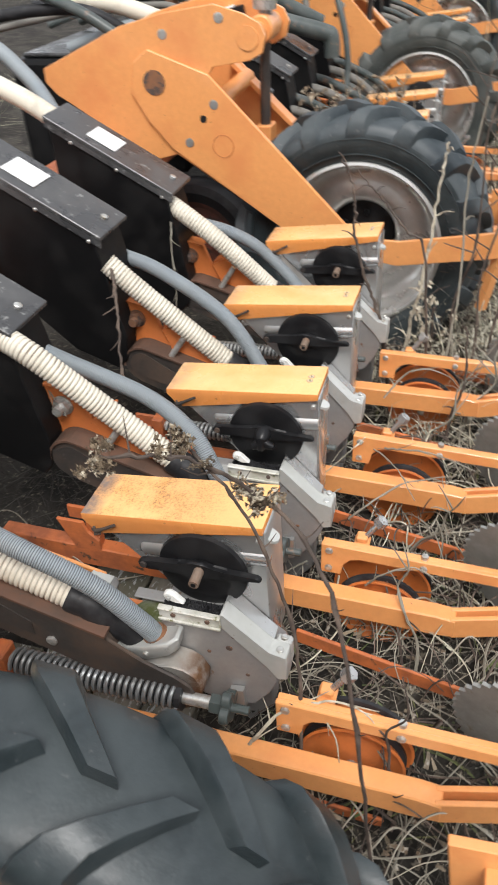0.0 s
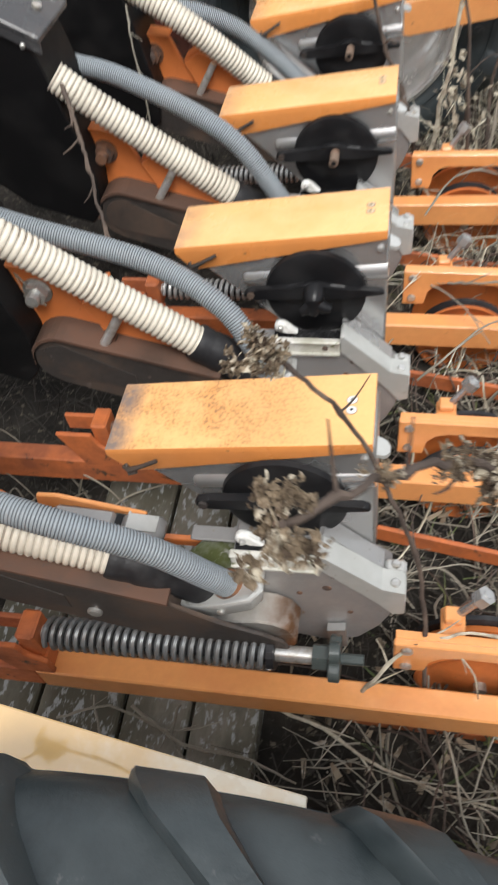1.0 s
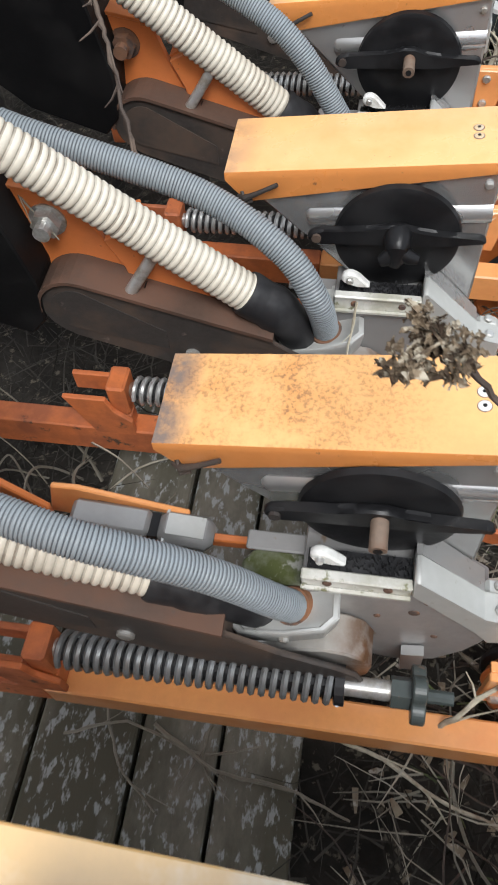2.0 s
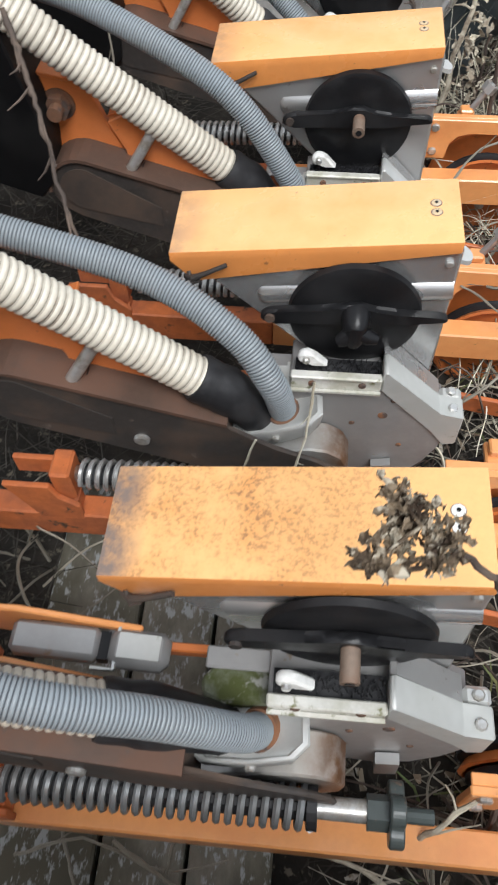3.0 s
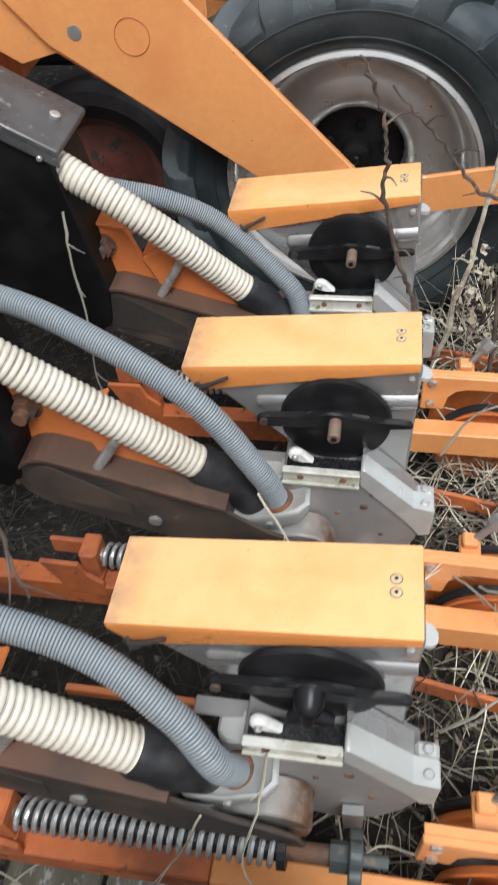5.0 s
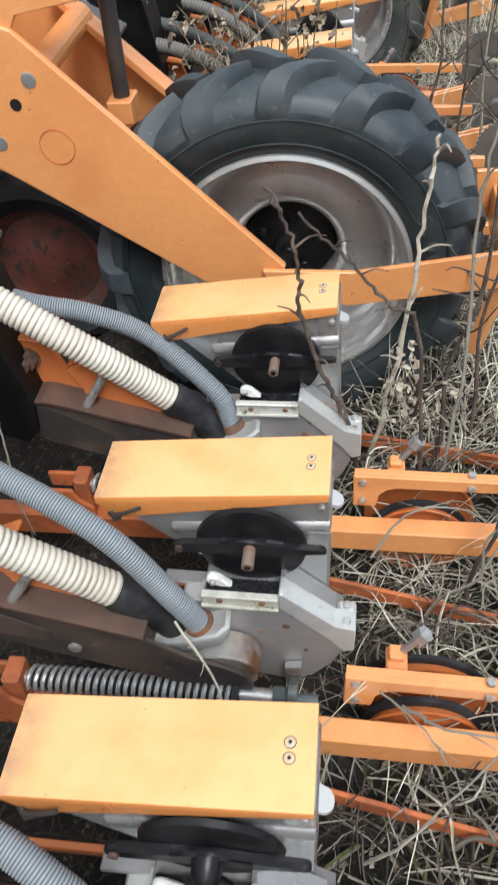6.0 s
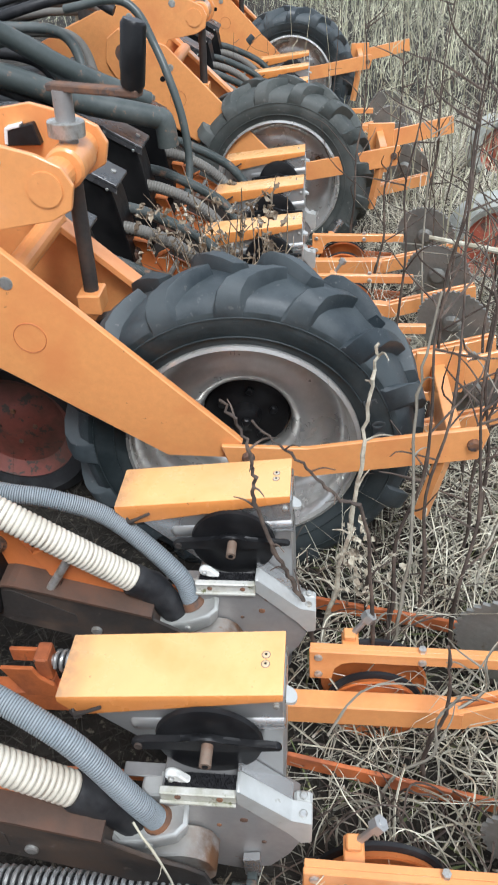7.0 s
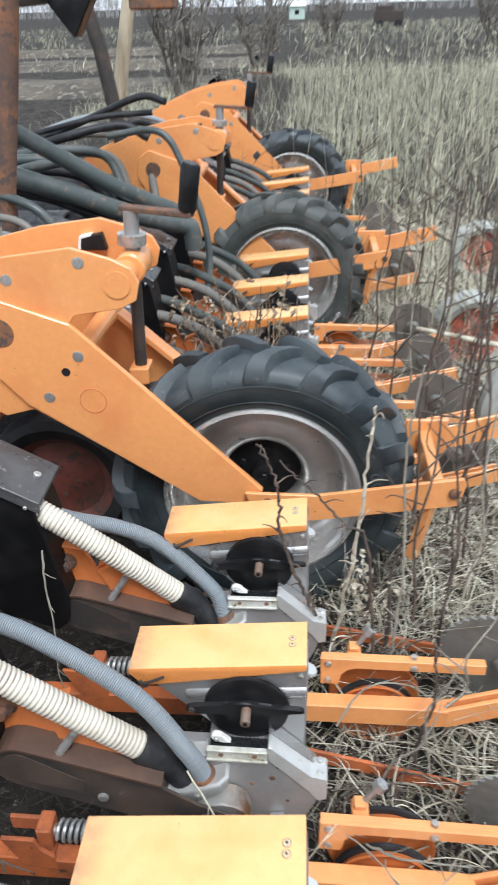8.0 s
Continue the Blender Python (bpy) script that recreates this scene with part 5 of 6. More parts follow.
# posts that stand up from the toolbar
bm = bm_new()
tube(bm, [(-0.84, 2.6, 0.80), (-0.80, 2.6, 1.2), (-0.715, 2.6, 1.6), (-0.60, 2.6, 2.2)], 0.034, 10)
tagged(part("rusty_post", bm, M_RUST, smooth=True), "thick rusty brown steel post on the toolbar", "post")
bm = bm_new()
tube(bm, [(-0.84, 4.5, 0.80), (-0.80, 4.5, 1.22), (-0.655, 4.5, 1.86)], [0.046, 0.046, 0.038], 10)
tagged(part("pale_post", bm, M_POLE, smooth=True), "pale bare wooden post", "post")
bm = bm_new()
tube(bm, [(-0.73, 4.3, 0.80), (-0.74, 4.3, 1.2), (-0.80, 4.3, 1.62), (-0.90, 4.3, 2.0)], 0.042, 10)
dark_post = tagged(part("marker_post", bm, M_DARK_ARM, smooth=True), "dark steel marker post with a bracket", "post")
bm = bm_new()
box(bm, (-0.60, 4.22, 1.80), (-0.36, 4.36, 1.93), 0.01)
part("bracket", bm, M_RUST, dark_post)
bm = bm_new()
prism(bm, [(-0.70, 1.90), (-0.42, 1.93), (-0.555, 1.71)], 2.95, 3.05, 0.006)
wedge = tagged(part("marker_plate", bm, M_BLACK), "black pointed marker plate on a bar", "plate")
bm = bm_new()
tube(bm, [(-0.667, 2.60, 1.84), (-0.66, 2.98, 1.85)], 0.022, 8)
part("bar", bm, M_DARK_ARM, wedge)


# ---- dry weeds ----
def strips(name, count, region, length, width, mat, label, seed, upright=0.2, height=0.10, clump=0.0):
    """Straw and dry blades: thin bent strips, lying or standing."""
    r = np.random.default_rng(seed)
    x0, x1, y0, y1 = region
    px, py = r.uniform(x0, x1, count), r.uniform(y0, y1, count)
    bare = (px > -0.63) & (px < 0.19) & (py < np.where(px > -0.25, 0.34, -0.08))
    px, py = px[~bare], py[~bare]
    count = len(px)
    if clump:
        cover = np.sin(px * 0.9 + 1.3 * np.sin(py * 0.31)) + np.sin(py * 0.55 + 1.7 * np.sin(px * 0.23)) + np.where(px < 0, -0.9, 0.5)
        keep = cover + r.normal(0, 0.7, count) > -clump
        px, py = px[keep], py[keep]
        count = len(px)
    a = r.uniform(0, 2 * np.pi, count)
    tilt = np.abs(r.normal(0, upright, count)).clip(0, 1.45)
    ln = r.uniform(length[0], length[1], count)
    wd = r.uniform(width[0], width[1], count)
    z0 = r.uniform(0, height, count)
    bend = r.normal(0, 0.5, count)
    verts = np.zeros((count, 6, 3))
    x, y, z = px.copy(), py.copy(), z0 - 0.01
    for k in range(3):
        dx, dy = np.cos(a + bend * k * 0.6), np.sin(a + bend * k * 0.6)
        w = wd * (1.0, 0.85, 0.35)[k] / 2
        verts[:, 2 * k] = np.stack([x - dy * w, y + dx * w, z], 1)
        verts[:, 2 * k + 1] = np.stack([x + dy * w, y - dx * w, z], 1)
        step = ln / 2
        t = tilt * (1.0 - 0.45 * k)
        x, y, z = x + dx * step * np.cos(t), y + dy * step * np.cos(t), z + step * np.sin(t)
    base = np.arange(count)[:, None] * 6
    faces = np.concatenate([base + np.array([[0, 1, 3, 2]]), base + np.array([[2, 3, 5, 4]])])
    me = bpy.data.meshes.new(name)
    me.from_pydata((verts.reshape(-1, 3) * K).tolist(), [], faces.tolist())
    me.materials.append(mat)
    return tagged(new(name, me), label, "dry grass", kind="stuff")


strips("straw", 7600, (0.34, 2.4, 1.0, 6.5), (0.04, 0.24), (0.0016, 0.0048), M_STRAW, "tangled dry straw and grass on the soil", 1, 0.28, 0.09)
strips("thin_straw", 2200, (0.30, 1.7, -1.0, 1.2), (0.04, 0.20), (0.0014, 0.0040), M_STALK, "thin dry grass on dark soil", 12, 0.3, 0.07)
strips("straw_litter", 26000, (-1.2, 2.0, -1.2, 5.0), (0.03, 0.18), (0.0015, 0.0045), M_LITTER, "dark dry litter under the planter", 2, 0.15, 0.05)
strips("dry_grass", 46000, (-4, 13, 4.6, 26), (0.12, 0.55), (0.003, 0.008), M_FIELD, "dry grass of the field behind", 3, 1.0, 0.05, 0.5)
strips("far_dry_grass", 26000, (-40, 50, 24, 90), (0.2, 0.6), (0.012, 0.035), M_FIELD, "dry grass of the far field", 8, 1.0, 0.05, 0.5)
strips("standing_straw", 3200, (0.42, 2.2, 0.9, 6.0), (0.15, 0.55), (0.0016, 0.0042), M_STRAW, "thin standing dry grass", 9, 0.9, 0.04)
strips("pale_straw", 5500, (0.80, 2.3, 1.7, 6.5), (0.08, 0.40), (0.0022, 0.005), M_STRAW, "pale dry straw among the far rows' tails", 14, 0.45, 0.12)
strips("leaf_litter", 4000, (0.2, 2.0, -1.0, 5.5), (0.015, 0.045), (0.006, 0.014), M_DRY_LEAF, "crumpled brown leaves among the straw", 4, 0.35, 0.06)
strips("green_blades", 900, (0.40, 1.6, -0.8, 3.0), (0.05, 0.16), (0.003, 0.007), M_GREEN, "a few green blades in the straw", 5, 0.6, 0.04)
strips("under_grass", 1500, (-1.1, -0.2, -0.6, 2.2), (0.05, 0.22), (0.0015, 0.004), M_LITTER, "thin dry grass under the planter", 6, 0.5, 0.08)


def stem_points(base, height, lean, wob, r, n=7):
    pts = []
    x, y = base[0], base[1]
    for k in range(n):
        u = k / (n - 1)
        pts.append(Vector((x + lean[0] * u + r.uniform(-wob, wob) * (u > 0), y + lean[1] * u + r.uniform(-wob, wob) * (u > 0), base[2] + height * u)))
    return pts


def add_weed(bm, base, height, lean, thick, r, branches, seg=5, n=7, wob=0.02, smooth=False):
    pts = stem_points(base, height, lean, wob, r, n)
    if smooth:
        line = curve(pts, 4)
        tube(bm, line, [thick * (1 - 0.72 * k / (len(line) - 1)) * (1.35 if k % 8 == 5 else 1.0) for k in range(len(line))], seg)
    else:
        tube(bm, pts, [thick * (1 - 0.72 * k / (n - 1)) for k in range(n)], seg)
    for k in range(branches):
        u = r.uniform(0.25, 0.98)
        i = min(n - 2, int(u * (n - 1)))
        p = pts[i].lerp(pts[i + 1], u * (n - 1) - i)
        a = r.uniform(0, 6.28)
        ln = height * r.uniform(0.08, 0.28) * (1.2 - u * 0.6)
        up = r.uniform(0.2, 1.1)
        q = p + Vector((math.cos(a) * ln * 0.55, math.sin(a) * ln * 0.55, ln * up * 0.5))
        e = q + Vector((math.cos(a + 0.4) * ln * 0.3, math.sin(a + 0.4) * ln * 0.3, ln * up * r.uniform(0.1, 0.6)))
        tube(bm, curve([p, q, e], 3) if smooth else [p, q, e], [thick * 0.5, thick * 0.46, thick * 0.41, thick * 0.36, thick * 0.3, thick * 0.25, thick * 0.2] if smooth else [thick * 0.5, thick * 0.36, thick * 0.2], max(3, seg - 1))
    return pts


def add_curl_leaf(bm, c, size, r):
    """A shrivelled leaf: a small, cupped, twisted and crumpled strip."""
    a, b = r.uniform(0, 6.28), r.uniform(-1.2, 1.2)
    d = Vector((math.cos(a) * math.cos(b), math.sin(a) * math.cos(b), math.sin(b)))
    s, u = frame_of(d)
    rows = []
    curl, twist, wide = r.uniform(-2.4, 2.4), r.uniform(-2.0, 2.0), r.uniform(0.5, 1.0)
    j = size * 0.10
    for k in range(5):
        t = k / 4
        w = size * wide * (0.08, 0.24, 0.30, 0.20, 0.03)[k]
        s2 = s * math.cos(twist * t) + u * math.sin(twist * t)
        u2 = u * math.cos(twist * t) - s * math.sin(twist * t)
        m = Vector(c) + d * (size * t * (1 - 0.25 * t)) + u * (curl * size * 0.35 * t * t)
        rows.append([bm.verts.new(m + s2 * (q * w) + u2 * (abs(q) * w * 0.9) + Vector((r.uniform(-j, j), r.uniform(-j, j), r.uniform(-j, j)))) for q in (-1, 0, 1)])
    for p, q in zip(rows, rows[1:]):
        bm.faces.new((p[0], p[1], q[1], q[0]))
        bm.faces.new((p[1], p[2], q[2], q[1]))


# dead vines and bent stems that arch over the straw
def arches(name, count, region, mat, label, seed):
    r = random.Random(seed)
    bm = bm_new()
    for k in range(count):
        p = Vector((r.uniform(region[0], region[1]), r.uniform(region[2], region[3]), r.uniform(0.0, 0.03)))
        a, span, rise = r.uniform(0, 6.28), r.uniform(0.10, 0.42), r.uniform(0.02, 0.17)
        pts = [p]
        for q in range(1, 5):
            a += r.gauss(0, 0.45)
            u = q / 4
            pts.append(pts[-1] + Vector((math.cos(a) * span / 4, math.sin(a) * span / 4, 0)))
            pts[-1].z = p.z + rise * math.sin(math.pi * u * 0.9) + r.uniform(-0.012, 0.012)
        th = r.uniform(0.0013, 0.0034)
        line = curve(pts, 4)
        tube(bm, line, [th * (1.1 - 0.6 * m / len(line)) for m in range(len(line))], 4)
    return tagged(part(name, bm, mat, smooth=True), label, "dry grass", kind="stuff")


arches("dead_vines", 340, (0.42, 1.3, 0.2, 2.2), M_STRAW, "pale dead vines bent over the straw", 91)
arches("dead_tuft", 12, (-0.40, -0.26, 0.06, 0.24), M_STALK, "tuft of pale dead grass on the soil under the planter", 93)
arches("dark_vines", 520, (0.36, 1.4, -0.8, 2.2), M_STALK_DARK, "dark dead stems tangled over the soil", 94)
arches("brown_vines", 260, (0.40, 1.4, -0.5, 2.4), M_STALK, "grey-brown dead vines over the soil", 92)

# single tall stalks close to the rows: base, height, lean, thickness, branches, dark or pale
r_st = random.Random(21)
def stalk(base, h, lean, th, br, dark):
    bm = bm_new()
    add_weed(bm, base, h, lean, th * (0.78 if dark else 0.6), r_st, br, 6, 7, 0.024, True)
    tagged(part("weed_stalk", bm, M_STALK_DARK if dark else M_STALK, smooth=True), ("dark" if dark else "pale") + " dry weed stalk standing in the straw", "weed", "dry weed stalks")


stalk((0.60, 1.36, -0.02), 1.15, (0.10, 0.10), 0.008, 6, True)
stalk((0.70, 1.42, -0.02), 1.30, (0.05, 0.30), 0.007, 7, True)
stalk((0.78, 1.30, -0.02), 1.05, (-0.02, 0.05), 0.008, 6, True)
stalk((0.86, 1.48, -0.02), 1.25, (0.06, 0.10), 0.008, 8, False)
stalk((0.66, 1.05, -0.02), 0.60, (0.20, 0.05), 0.009, 5, False)
stalk((0.92, 1.75, -0.02), 1.20, (-0.08, 0.02), 0.008, 8, True)
stalk((0.55, 0.90, -0.02), 0.45, (0.22, 0.12), 0.008, 4, False)
stalk((0.98, 1.20, -0.02), 0.95, (0.05, 0.04), 0.008, 6, True)
stalk((0.80, 2.25, -0.02), 1.30, (0.05, 0.05), 0.009, 8, True)
stalk((0.72, 2.60, -0.02), 1.25, (0.03, 0.02), 0.008, 8, True)
stalk((0.88, 2.95, -0.02), 1.35, (-0.05, 0.06), 0.009, 9, False)
stalk((0.70, 3.30, -0.02), 1.20, (0.06, 0.04), 0.008, 8, True)
stalk((1.05, 2.55, -0.02), 1.30, (0.04, -0.06), 0.008, 8, True)
stalk((1.10, 3.40, -0.02), 1.35, (0.02, 0.1), 0.009, 8, False)
stalk((0.62, 3.80, -0.02), 1.20, (0.02, 0.06), 0.008, 8, True)
stalk((1.20, 2.05, -0.02), 1.20, (0.05, 0.0), 0.008, 8, False)
stalk((1.02, 1.92, -0.02), 1.35, (-0.10, 0.06), 0.008, 7, True)
stalk((0.60, 0.52, -0.02), 0.36, (0.14, -0.10), 0.009, 4, False)
stalk((0.66, 0.08, -0.02), 0.40, (-0.06, 0.12), 0.008, 4, False)
stalk((0.66, -0.26, -0.02), 0.50, (-0.02, 0.02), 0.006, 4, True)
stalk((0.98, 2.30, -0.02), 1.30, (0.06, 0.08), 0.008, 9, True)
stalk((1.12, 2.75, -0.02), 1.40, (-0.04, 0.05), 0.008, 10, True)
stalk((1.00, 3.10, -0.02), 1.25, (0.05, -0.03), 0.007, 9, True)
stalk((1.26, 2.50, -0.02), 1.30, (-0.06, 0.05), 0.008, 9, False)
stalk((1.22, 3.20, -0.02), 1.40, (0.08, 0.02), 0.008, 10, True)
stalk((0.95, 3.60, -0.02), 1.30, (0.02, 0.06), 0.008, 9, True)
stalk((1.35, 3.05, -0.02), 1.35, (0.02, -0.06), 0.008, 9, True)
stalk((0.90, 1.95, -0.02), 1.35, (0.04, 0.05), 0.007, 8, True)
stalk((0.82, 1.62, -0.02), 1.20, (0.07, 0.02), 0.007, 8, True)

def bent_stalk(pts, th, mat, label, seed):
    """A thick stalk along given points, with knots and a few broken side shoots."""
    r = random.Random(seed)
    bm = bm_new()
    line = [p + Vector([r.gauss(0, th * 0.35) for m in range(3)]) for p in curve(pts, 8)]
    tube(bm, line, [th * (1 - 0.6 * k / len(line)) * (1.3 if k % 7 == 4 else 1.0) for k in range(len(line))], 7)
    for k in range(6, len(line) - 2, 5):
        a = r.uniform(0, 6.28)
        ln = r.uniform(0.025, 0.085)
        out = Vector((math.cos(a) * ln, math.sin(a) * ln * 0.6, ln * r.uniform(-0.2, 0.9)))
        tube(bm, curve([line[k], line[k] + out * 0.5 + Vector((0, 0, ln * 0.15)), line[k] + out], 3), [th * f for f in (0.42, 0.4, 0.36, 0.32, 0.27, 0.22, 0.16)], 5)
    tagged(part("weed_stalk", bm, mat, smooth=True), label, "weed", "dry weed stalks")


bent_stalk([(0.44, 1.34, -0.02), (0.457, 1.35, 0.148), (0.502, 1.379, 0.414), (0.52, 1.394, 0.617), (0.54, 1.423, 0.825), (0.545, 1.432, 0.90)], 0.0072, M_PALE_LEAF, "thick bleached weed stalk standing beside the wheel", 5)
bent_stalk([(0.449, 1.2, -0.02), (0.429, 1.19, 0.209), (0.389, 1.18, 0.418), (0.345, 1.18, 0.536), (0.303, 1.18, 0.684), (0.302, 1.18, 0.762), (0.29, 1.18, 0.842), (0.253, 1.18, 0.933)], 0.0062, M_STALK_DARK, "dark knotty weed stalk leaning over the row unit", 8)
bent_stalk([(0.577, 1.2, -0.02), (0.527, 1.18, 0.607), (0.46, 1.18, 0.708), (0.383, 1.18, 0.8), (0.302, 1.18, 0.884)], 0.0046, M_STALK_DARK, "thin dark weed stem crossing the wheel rim", 9)
bent_stalk([(0.60, 1.25, -0.02), (0.62, 1.26, 0.2), (0.635, 1.30, 0.5), (0.62, 1.34, 0.80), (0.645, 1.36, 1.05)], 0.0055, M_STALK, "grey-brown weed stalk standing in the straw", 6)
bent_stalk([(0.68, 0.98, -0.02), (0.66, 0.98, 0.15), (0.69, 0.99, 0.32), (0.675, 1.0, 0.50)], 0.0060, M_STALK_DARK, "dark knotty weed stalk standing in the straw", 7)

# dead flower stems that lean over the first row, with shrivelled heads
FLOWERS = (
    ([(0.478, -0.275, -0.02), (0.462, -0.23, 0.22), (0.44, -0.177, 0.45), (0.380, -0.158, 0.65), (0.328, -0.178, 0.80), (0.270, -0.19, 0.885)], 0.0042, [((0.264, -0.19, 0.892), 0.027, 110)]),
    ([(0.66, -0.44, -0.02), (0.61, -0.445, 0.5), (0.566, -0.430, 0.823), (0.515, -0.405, 0.940), (0.46, -0.412, 1.010), (0.42, -0.48, 1.104), (0.386, -0.512, 1.130), (0.352, -0.555, 1.155)], 0.0034, [((0.352, -0.555, 1.153), 0.014, 90), ((0.362, -0.545, 1.166), 0.008, 40), ((0.39, -0.508, 1.128), 0.007, 40), ((0.425, -0.475, 1.098), 0.009, 50), ((0.46, -0.409, 1.006), 0.022, 90)]),
    ([(0.56, 1.42, -0.02), (0.560, 1.40, 0.18), (0.555, 1.38, 0.36)], 0.006, [((0.540, 1.38, 0.37), 0.070, 13), ((0.545, 1.37, 0.27), 0.070, 10)]),
)
for line, th, heads in FLOWERS:
    plant = empty("dead_flower", line[0])
    o = Vector(line[0])
    bm = bm_new()
    rs = random.Random(int(line[0][0] * 1000))
    pts = [p - o + Vector([rs.gauss(0, th * 0.30) for m in range(3)]) for p in curve(line, 7)]
    tube(bm, pts, [th * (1 - 0.45 * i / len(pts)) * (1.45 if i % 6 == 3 else 1.0) for i in range(len(pts))], 7)
    for i in range(9, len(pts) - 3, 6):
        side = Vector((rs.uniform(-1, 1), rs.uniform(-1, 1), rs.uniform(0.2, 1.0))).normalized()
        ln = th * rs.uniform(6, 15)
        tube(bm, curve([pts[i], pts[i] + side * ln * 0.5, pts[i] + side * ln + Vector((0, 0, ln * 0.3))], 2), [th * 0.4, th * 0.34, th * 0.28, th * 0.2, th * 0.14], 5)
    part("stem", bm, M_STALK_DARK, plant, "thin brown stem", smooth=True)
    for c, size, n in heads:
        bm = bm_new()
        rr = random.Random(int(c[0] * 1000) + n)
        tufts = [Vector((rr.gauss(0, size * 0.62), rr.gauss(0, size * 0.5), rr.gauss(0, size * 0.5))) for k in range(7)]
        for tuft in tufts:
            if size < 0.05:
                tube(bm, [Vector(c) - o, Vector(c) - o + tuft], [size * 0.05, size * 0.03], 4)
            for k in range(int(n * 0.4)):
                q = Vector(c) - o + tuft + Vector([rr.gauss(0, size * 0.20) for m in range(3)])
                add_curl_leaf(bm, q, size * rr.uniform(0.22, 0.62), rr)
        part("seed_head", bm, M_PALE_LEAF if c[1] > 1 else M_HEAD, plant, "shrivelled brown seed head")["kind"] = "stuff"
    tagged(plant, "dead flower with a shrivelled brown head", "dry plant", "dead flowers")

# dry weed heap against the far rows
bm = bm_new()
rr = random.Random(31)
for k in range(26):
    add_weed(bm, (rr.uniform(0.0, 0.30), rr.uniform(2.30, 2.62), 0.2), rr.uniform(0.45, 0.75), (rr.uniform(-0.25, 0.1), rr.uniform(-0.1, 0.1)), 0.005, rr, 3, 4, 5)
for k in range(140):
    add_curl_leaf(bm, (rr.uniform(-0.15, 0.30), rr.uniform(2.28, 2.62), rr.uniform(0.62, 0.86)), rr.uniform(0.02, 0.05), rr)
tagged(part("dry_weed_tangle", bm, M_DRY_LEAF), "tangle of dry weeds grown through the far rows", "weed", kind="stuff")

# fallen twigs
def twig(n, pts, th, mat):
    bm = bm_new()
    tw = random.Random(100 + n)
    line = [p + Vector([tw.gauss(0, th * 0.35) for m in range(3)]) for p in curve(pts, 5)]
    tube(bm, line, [th * (1 - 0.55 * i / len(line)) * (1.3 if i % 5 == 2 else 1.0) for i in range(len(line))], 6)
    for i in range(3, len(line) - 1, 4):
        side = Vector((tw.uniform(-1, 1), tw.uniform(-1, 1), tw.uniform(-0.1, 0.5))).normalized() * (th * tw.uniform(5, 11))
        along = (line[i + 1] - line[i]).normalized() * (th * tw.uniform(6, 16))
        tube(bm, [line[i], line[i] + side * 0.5 + along * 0.7, line[i] + side + along * 1.2], [th * 0.5, th * 0.38, th * 0.2], 5)
    tagged(part("twig", bm, mat, smooth=True), "thin dry twig caught on the planter", "twig", "dry twigs")


twig(0, [(-0.08, -0.262, 0.14), (0.02, -0.266, 0.131), (0.131, -0.271, 0.12), (0.276, -0.298, 0.10), (0.388, -0.343, 0.07), (0.496, -0.37, 0.05), (0.60, -0.385, 0.04)], 0.0044, M_PALE_LEAF)
twig(1, [(-0.05, -0.30, 0.08), (0.05, -0.35, 0.06), (0.16, -0.36, 0.06), (0.26, -0.39, 0.05)], 0.0034, M_STALK)
twig(2, [(-0.20, -0.33, 0.05), (-0.10, -0.30, 0.06), (0.02, -0.33, 0.06), (0.12, -0.31, 0.08)], 0.0026, M_STALK)
twig(3, [(0.04, -0.29, 0.09), (0.03, -0.34, 0.06), (0.06, -0.38, 0.05)], 0.003, M_STALK)
twig(4, [(-0.14, -0.28, 0.05), (-0.10, -0.36, 0.05), (-0.03, -0.42, 0.05)], 0.0028, M_STALK)
twig(5, [(0.344, -0.285, 0.16), (0.382, -0.262, 0.23), (0.443, -0.225, 0.29), (0.525, -0.205, 0.31), (0.60, -0.21, 0.30)], 0.0040, M_PALE_LEAF)
twig(6, [(0.480, -0.215, 0.30), (0.53, -0.24, 0.26), (0.55, -0.27, 0.19)], 0.0020, M_STRAW)
twig(7, [(0.50, 0.62, 0.30), (0.56, 0.57, 0.345), (0.64, 0.56, 0.35), (0.75, 0.60, 0.28)], 0.0028, M_STALK)
twig(8, [(0.44, 0.40, 0.22), (0.50, 0.42, 0.28), (0.58, 0.49, 0.30), (0.70, 0.62, 0.24)], 0.0030, M_STALK)
twig(9, [(0.42, 0.72, 0.22), (0.47, 0.66, 0.26), (0.54, 0.61, 0.24), (0.60, 0.55, 0.19)], 0.0026, M_STALK)
twig(10, [(0.45, 0.96, 0.24), (0.52, 1.02, 0.31), (0.62, 1.05, 0.30), (0.70, 1.10, 0.20)], 0.0030, M_STALK)
twig(11, [(0.52, 0.20, 0.20), (0.56, 0.17, 0.28), (0.63, 0.18, 0.31), (0.72, 0.22, 0.22)], 0.0028, M_STALK)
twig(12, [(0.20, 0.255, 0.46), (0.19, 0.20, 0.40), (0.17, 0.16, 0.30), (0.20, 0.14, 0.22)], 0.0020, M_STRAW)
twig(13, [(0.12, 0.185, 0.41), (0.09, 0.15, 0.34), (0.05, 0.12, 0.29)], 0.0020, M_STRAW)
twig(14, [(0.13, 0.66, 0.46), (0.20, 0.60, 0.36), (0.21, 0.57, 0.22), (0.30, 0.56, 0.19), (0.44, 0.66, 0.30)], 0.0022, M_STRAW)
twig(15, [(-0.215, 0.96, 0.78), (-0.21, 0.93, 0.70), (-0.195, 0.90, 0.60), (-0.19, 0.86, 0.52), (-0.165, 0.83, 0.44)], 0.0024, M_STALK)
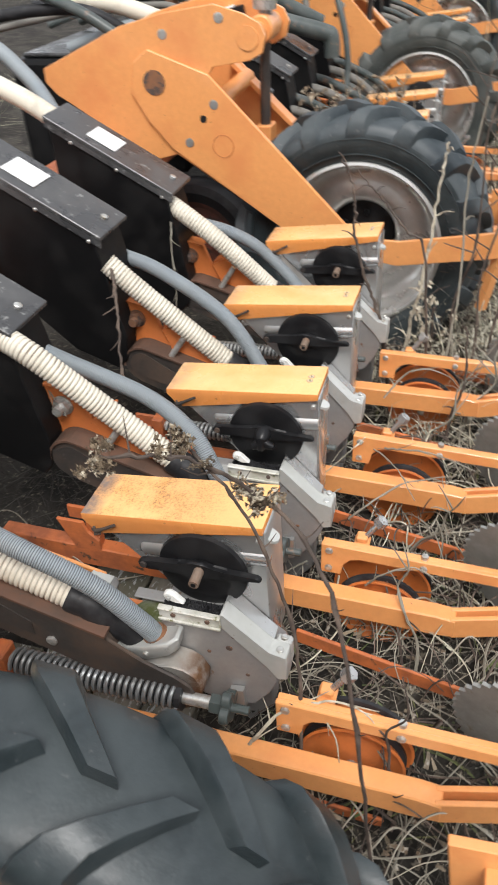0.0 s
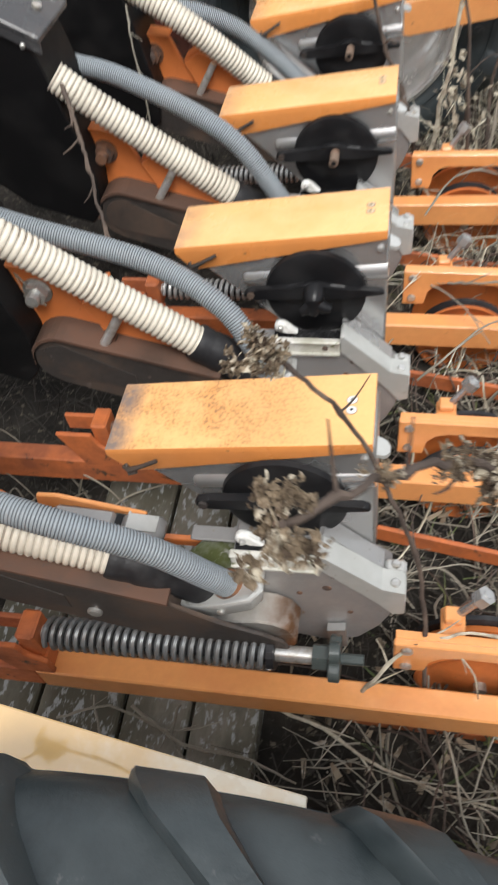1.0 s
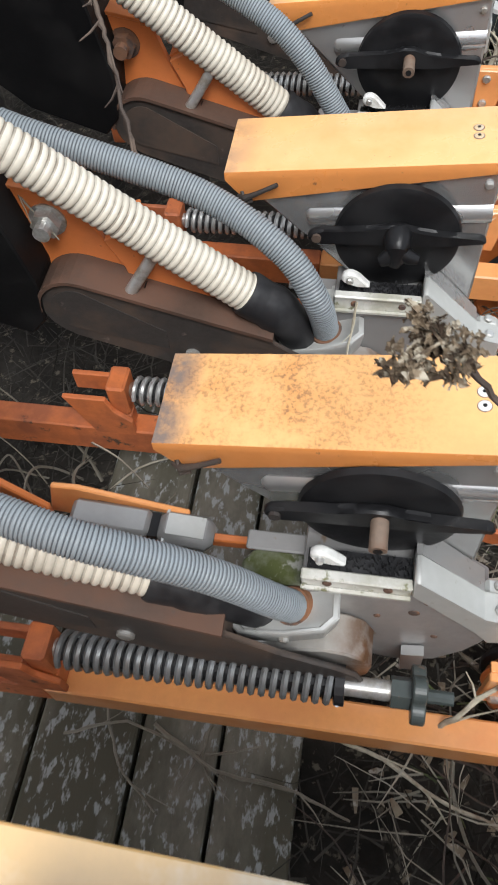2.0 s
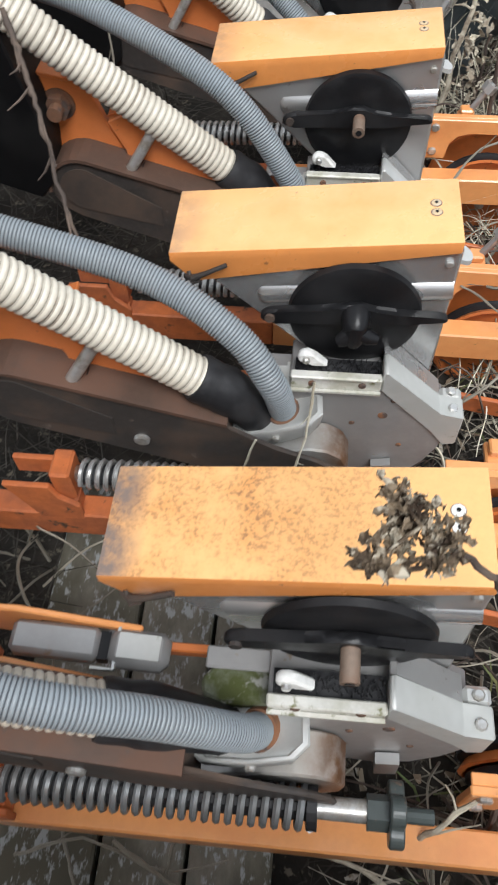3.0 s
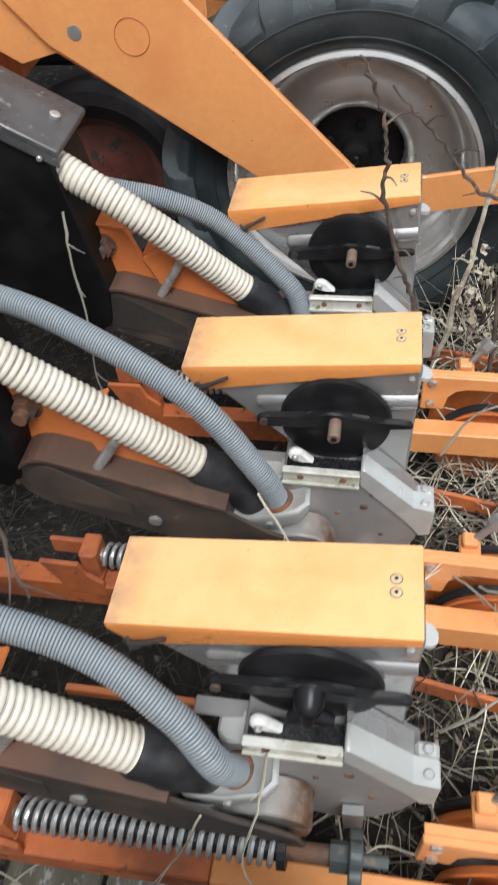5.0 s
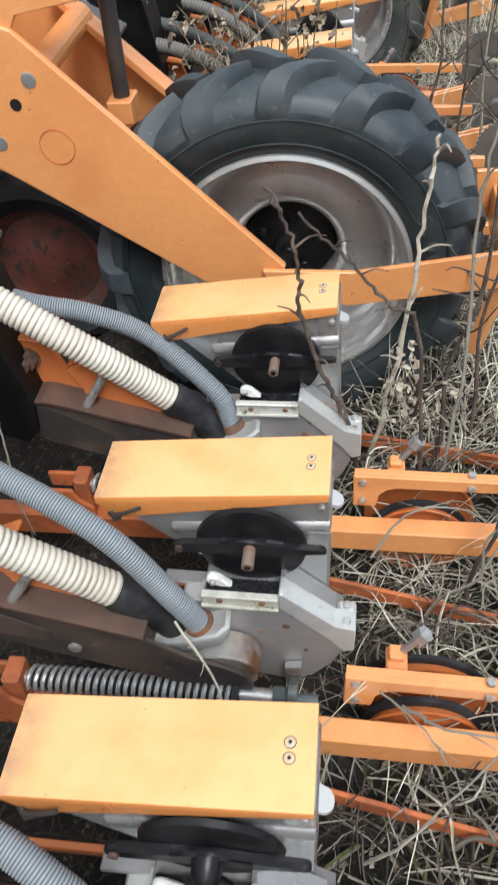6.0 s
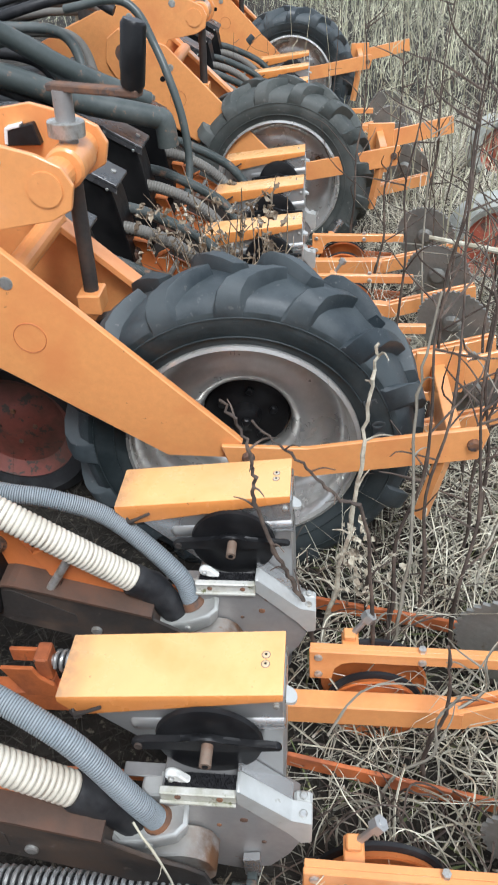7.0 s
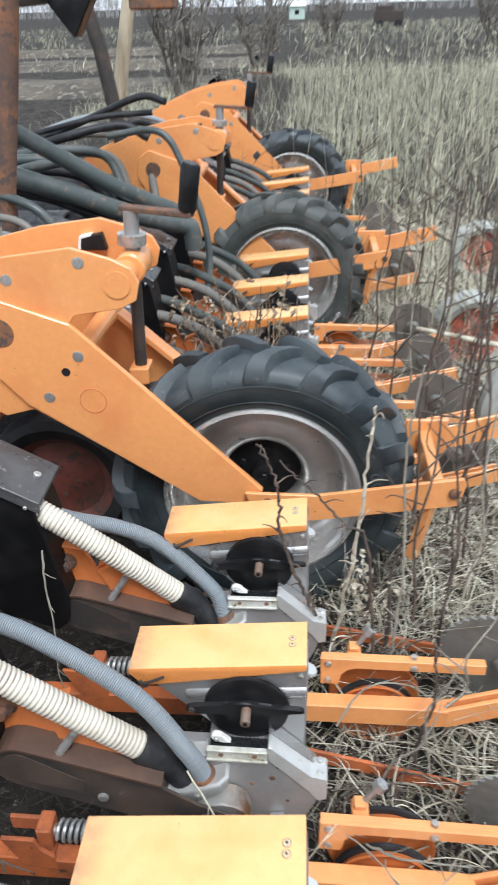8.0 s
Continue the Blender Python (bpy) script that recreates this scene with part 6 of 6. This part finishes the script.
twig(16, [(-0.262, 0.64, 0.77), (-0.24, 0.60, 0.735), (-0.221, 0.56, 0.714), (-0.203, 0.52, 0.69), (-0.174, 0.45, 0.65), (-0.147, 0.40, 0.597), (-0.135, 0.385, 0.55)], 0.0046, M_STALK_DARK)
twig(17, [(-0.42, 0.30, 0.76), (-0.36, 0.29, 0.72), (-0.29, 0.26, 0.65), (-0.22, 0.22, 0.58)], 0.0022, M_STALK)

# the field of dead stalks behind
bm = bm_new()
rr = random.Random(41)
for k in range(1400):
    y = 3.2 + 17 * rr.random() ** 1.3
    x = rr.uniform(0.9 if y < 5.5 else -1.0 - 0.12 * y, 2.2 + 0.62 * y)
    if 1.2 < x < 2.1 and 2.9 < y < 6.2 and rr.random() < 0.6:
        continue
    h = rr.uniform(0.45, 1.25) * (0.55 if x < 0.2 else 1.0)
    add_weed(bm, (x, y, -0.03), h, (rr.uniform(-0.2, 0.2), rr.uniform(-0.15, 0.15)), rr.uniform(0.003, 0.007), rr, rr.randint(1, 4), 3, 5, 0.03)
tagged(part("field_stalks", bm, M_FIELD), "dense dead weed stalks of an overgrown field", "weeds", kind="stuff")
bm = bm_new()
for k in range(240):
    y = 3.0 + 14 * rr.random() ** 1.2
    x = rr.uniform(0.9 if y < 5.5 else -0.6, 2.0 + 0.55 * y)
    add_weed(bm, (x, y, -0.03), rr.uniform(0.7, 1.5), (rr.uniform(-0.2, 0.2), rr.uniform(-0.15, 0.15)), rr.uniform(0.003, 0.006), rr, rr.randint(2, 5), 3, 5, 0.03)
tagged(part("dark_field_stalks", bm, M_STALK_DARK), "darker dead stalks scattered through the field", "weeds", kind="stuff")


# ---- distance ----
def build_bush(stems, height, spread, seed, mat):
    rr = random.Random(seed)
    bm = bm_new()
    for k in range(stems):
        a = rr.uniform(0, 6.28)
        ln = (math.cos(a) * spread * rr.uniform(0.2, 1), math.sin(a) * spread * rr.uniform(0.2, 1))
        add_weed(bm, (math.cos(a) * 0.15, math.sin(a) * 0.15, -0.05), height * rr.uniform(0.6, 1.1), ln, 0.040, rr, 12, 5, 7, 0.06)
    return part("bare_bush", bm, mat, smooth=True)


bush = build_bush(18, 3.2, 1.2, 51, M_BUSH)
bush.matrix_basis = pose(-2.5 * K, 18.5 * K, 0)
tagged(bush, "bare leafless bush at the field's edge", "bush", "bare bushes")
for x, y, sc in ((-1.2, 26, 0.9), (1.5, 44, 1.0), (9.0, 40, 1.1), (17.0, 52, 1.3), (13.0, 34, 1.0)):
    b2 = copy_thing(bush, pose(x * K, y * K, 0, 0, 0, x * 50) @ Matrix.Diagonal((sc, sc, sc, 1)))
    tagged(b2, "bare leafless bush at the field's edge", "bush", "bare bushes")

bm = bm_new()
ridge_r = random.Random(61)
for row in range(3):
    y0 = 21 + row * 9
    prev = None
    for k in range(40):
        x = -45 + k * 1.1 + row * 0.5
        h = 0.16 + 0.14 * ridge_r.random()
        ring = [bm.verts.new((x, y0 - 2.4, -0.02)), bm.verts.new((x, y0 - 1.0 + ridge_r.uniform(-0.3, 0.3), h)), bm.verts.new((x, y0 + 1.2, h * 0.8)), bm.verts.new((x, y0 + 2.6, -0.02))]
        if prev:
            for j in range(3):
                bm.faces.new((prev[j], ring[j], ring[j + 1], prev[j + 1]))
        prev = ring
tagged(part("ploughed_ridges", bm, M_SOIL_DARK), "dark ploughed soil ridges", "soil", kind="structure")

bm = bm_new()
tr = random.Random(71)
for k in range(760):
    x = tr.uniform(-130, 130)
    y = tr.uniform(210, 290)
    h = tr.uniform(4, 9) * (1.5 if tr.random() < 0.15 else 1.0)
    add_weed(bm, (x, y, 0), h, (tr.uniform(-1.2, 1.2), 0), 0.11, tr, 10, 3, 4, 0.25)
tagged(part("far_trees", bm, M_FAR_WOOD), "bare trees along the horizon, haze put into their grey", "trees", kind="stuff")

hut = empty("hut", (-1.4, 120, 0))
bm = bm_new()
box(bm, (-2.2, -1.6, 0), (2.2, 1.6, 3.2), 0.02)
part("wall", bm, M_HUT, hut, "pale green painted wall")
bm = bm_new()
b2 = bmesh.new()
for p in ((-2.6, -2.0, 3.2), (2.6, -2.0, 3.2), (2.6, 2.0, 3.2), (-2.6, 2.0, 3.2), (-2.6, 0, 4.3), (2.6, 0, 4.3)):
    b2.verts.new(p)
b2.verts.ensure_lookup_table()
for q in ((0, 1, 5, 4), (2, 3, 4, 5), (0, 4, 3), (1, 2, 5), (0, 3, 2, 1)):
    b2.faces.new([b2.verts[i] for i in q])
merge(bm, b2)
part("roof", bm, M_WHITE, hut, "pale sheet roof")
bm = bm_new()
box(bm, (-0.6, -1.66, 1.2), (0.6, -1.6, 2.3))
part("window", bm, M_BLACK, hut)
hut.scale = (0.5, 0.5, 0.5)
tagged(hut, "small pale green hut beyond the field", "hut")

trailer = empty("trailer", (6.6, 68, 0))
bm = bm_new()
box(bm, (-1.9, -0.9, 0.7), (1.9, 0.9, 2.0), 0.05)
box(bm, (-1.7, -0.8, 2.0), (0.6, 0.8, 2.6), 0.05)
part("body", bm, M_DARK_ARM, trailer)
for x in (-1.2, 1.2):
    bm = bm_new()
    lathe(bm, [(0.12, -0.1), (0.5, -0.12), (0.5, 0.12), (0.12, 0.1)], (x, -0.95, 0.5), 20)
    part("wheel", bm, M_BLACK_RUBBER, trailer)
trailer.scale = (0.6, 0.6, 0.6)
tagged(trailer, "dark old trailer parked beyond the field", "trailer")
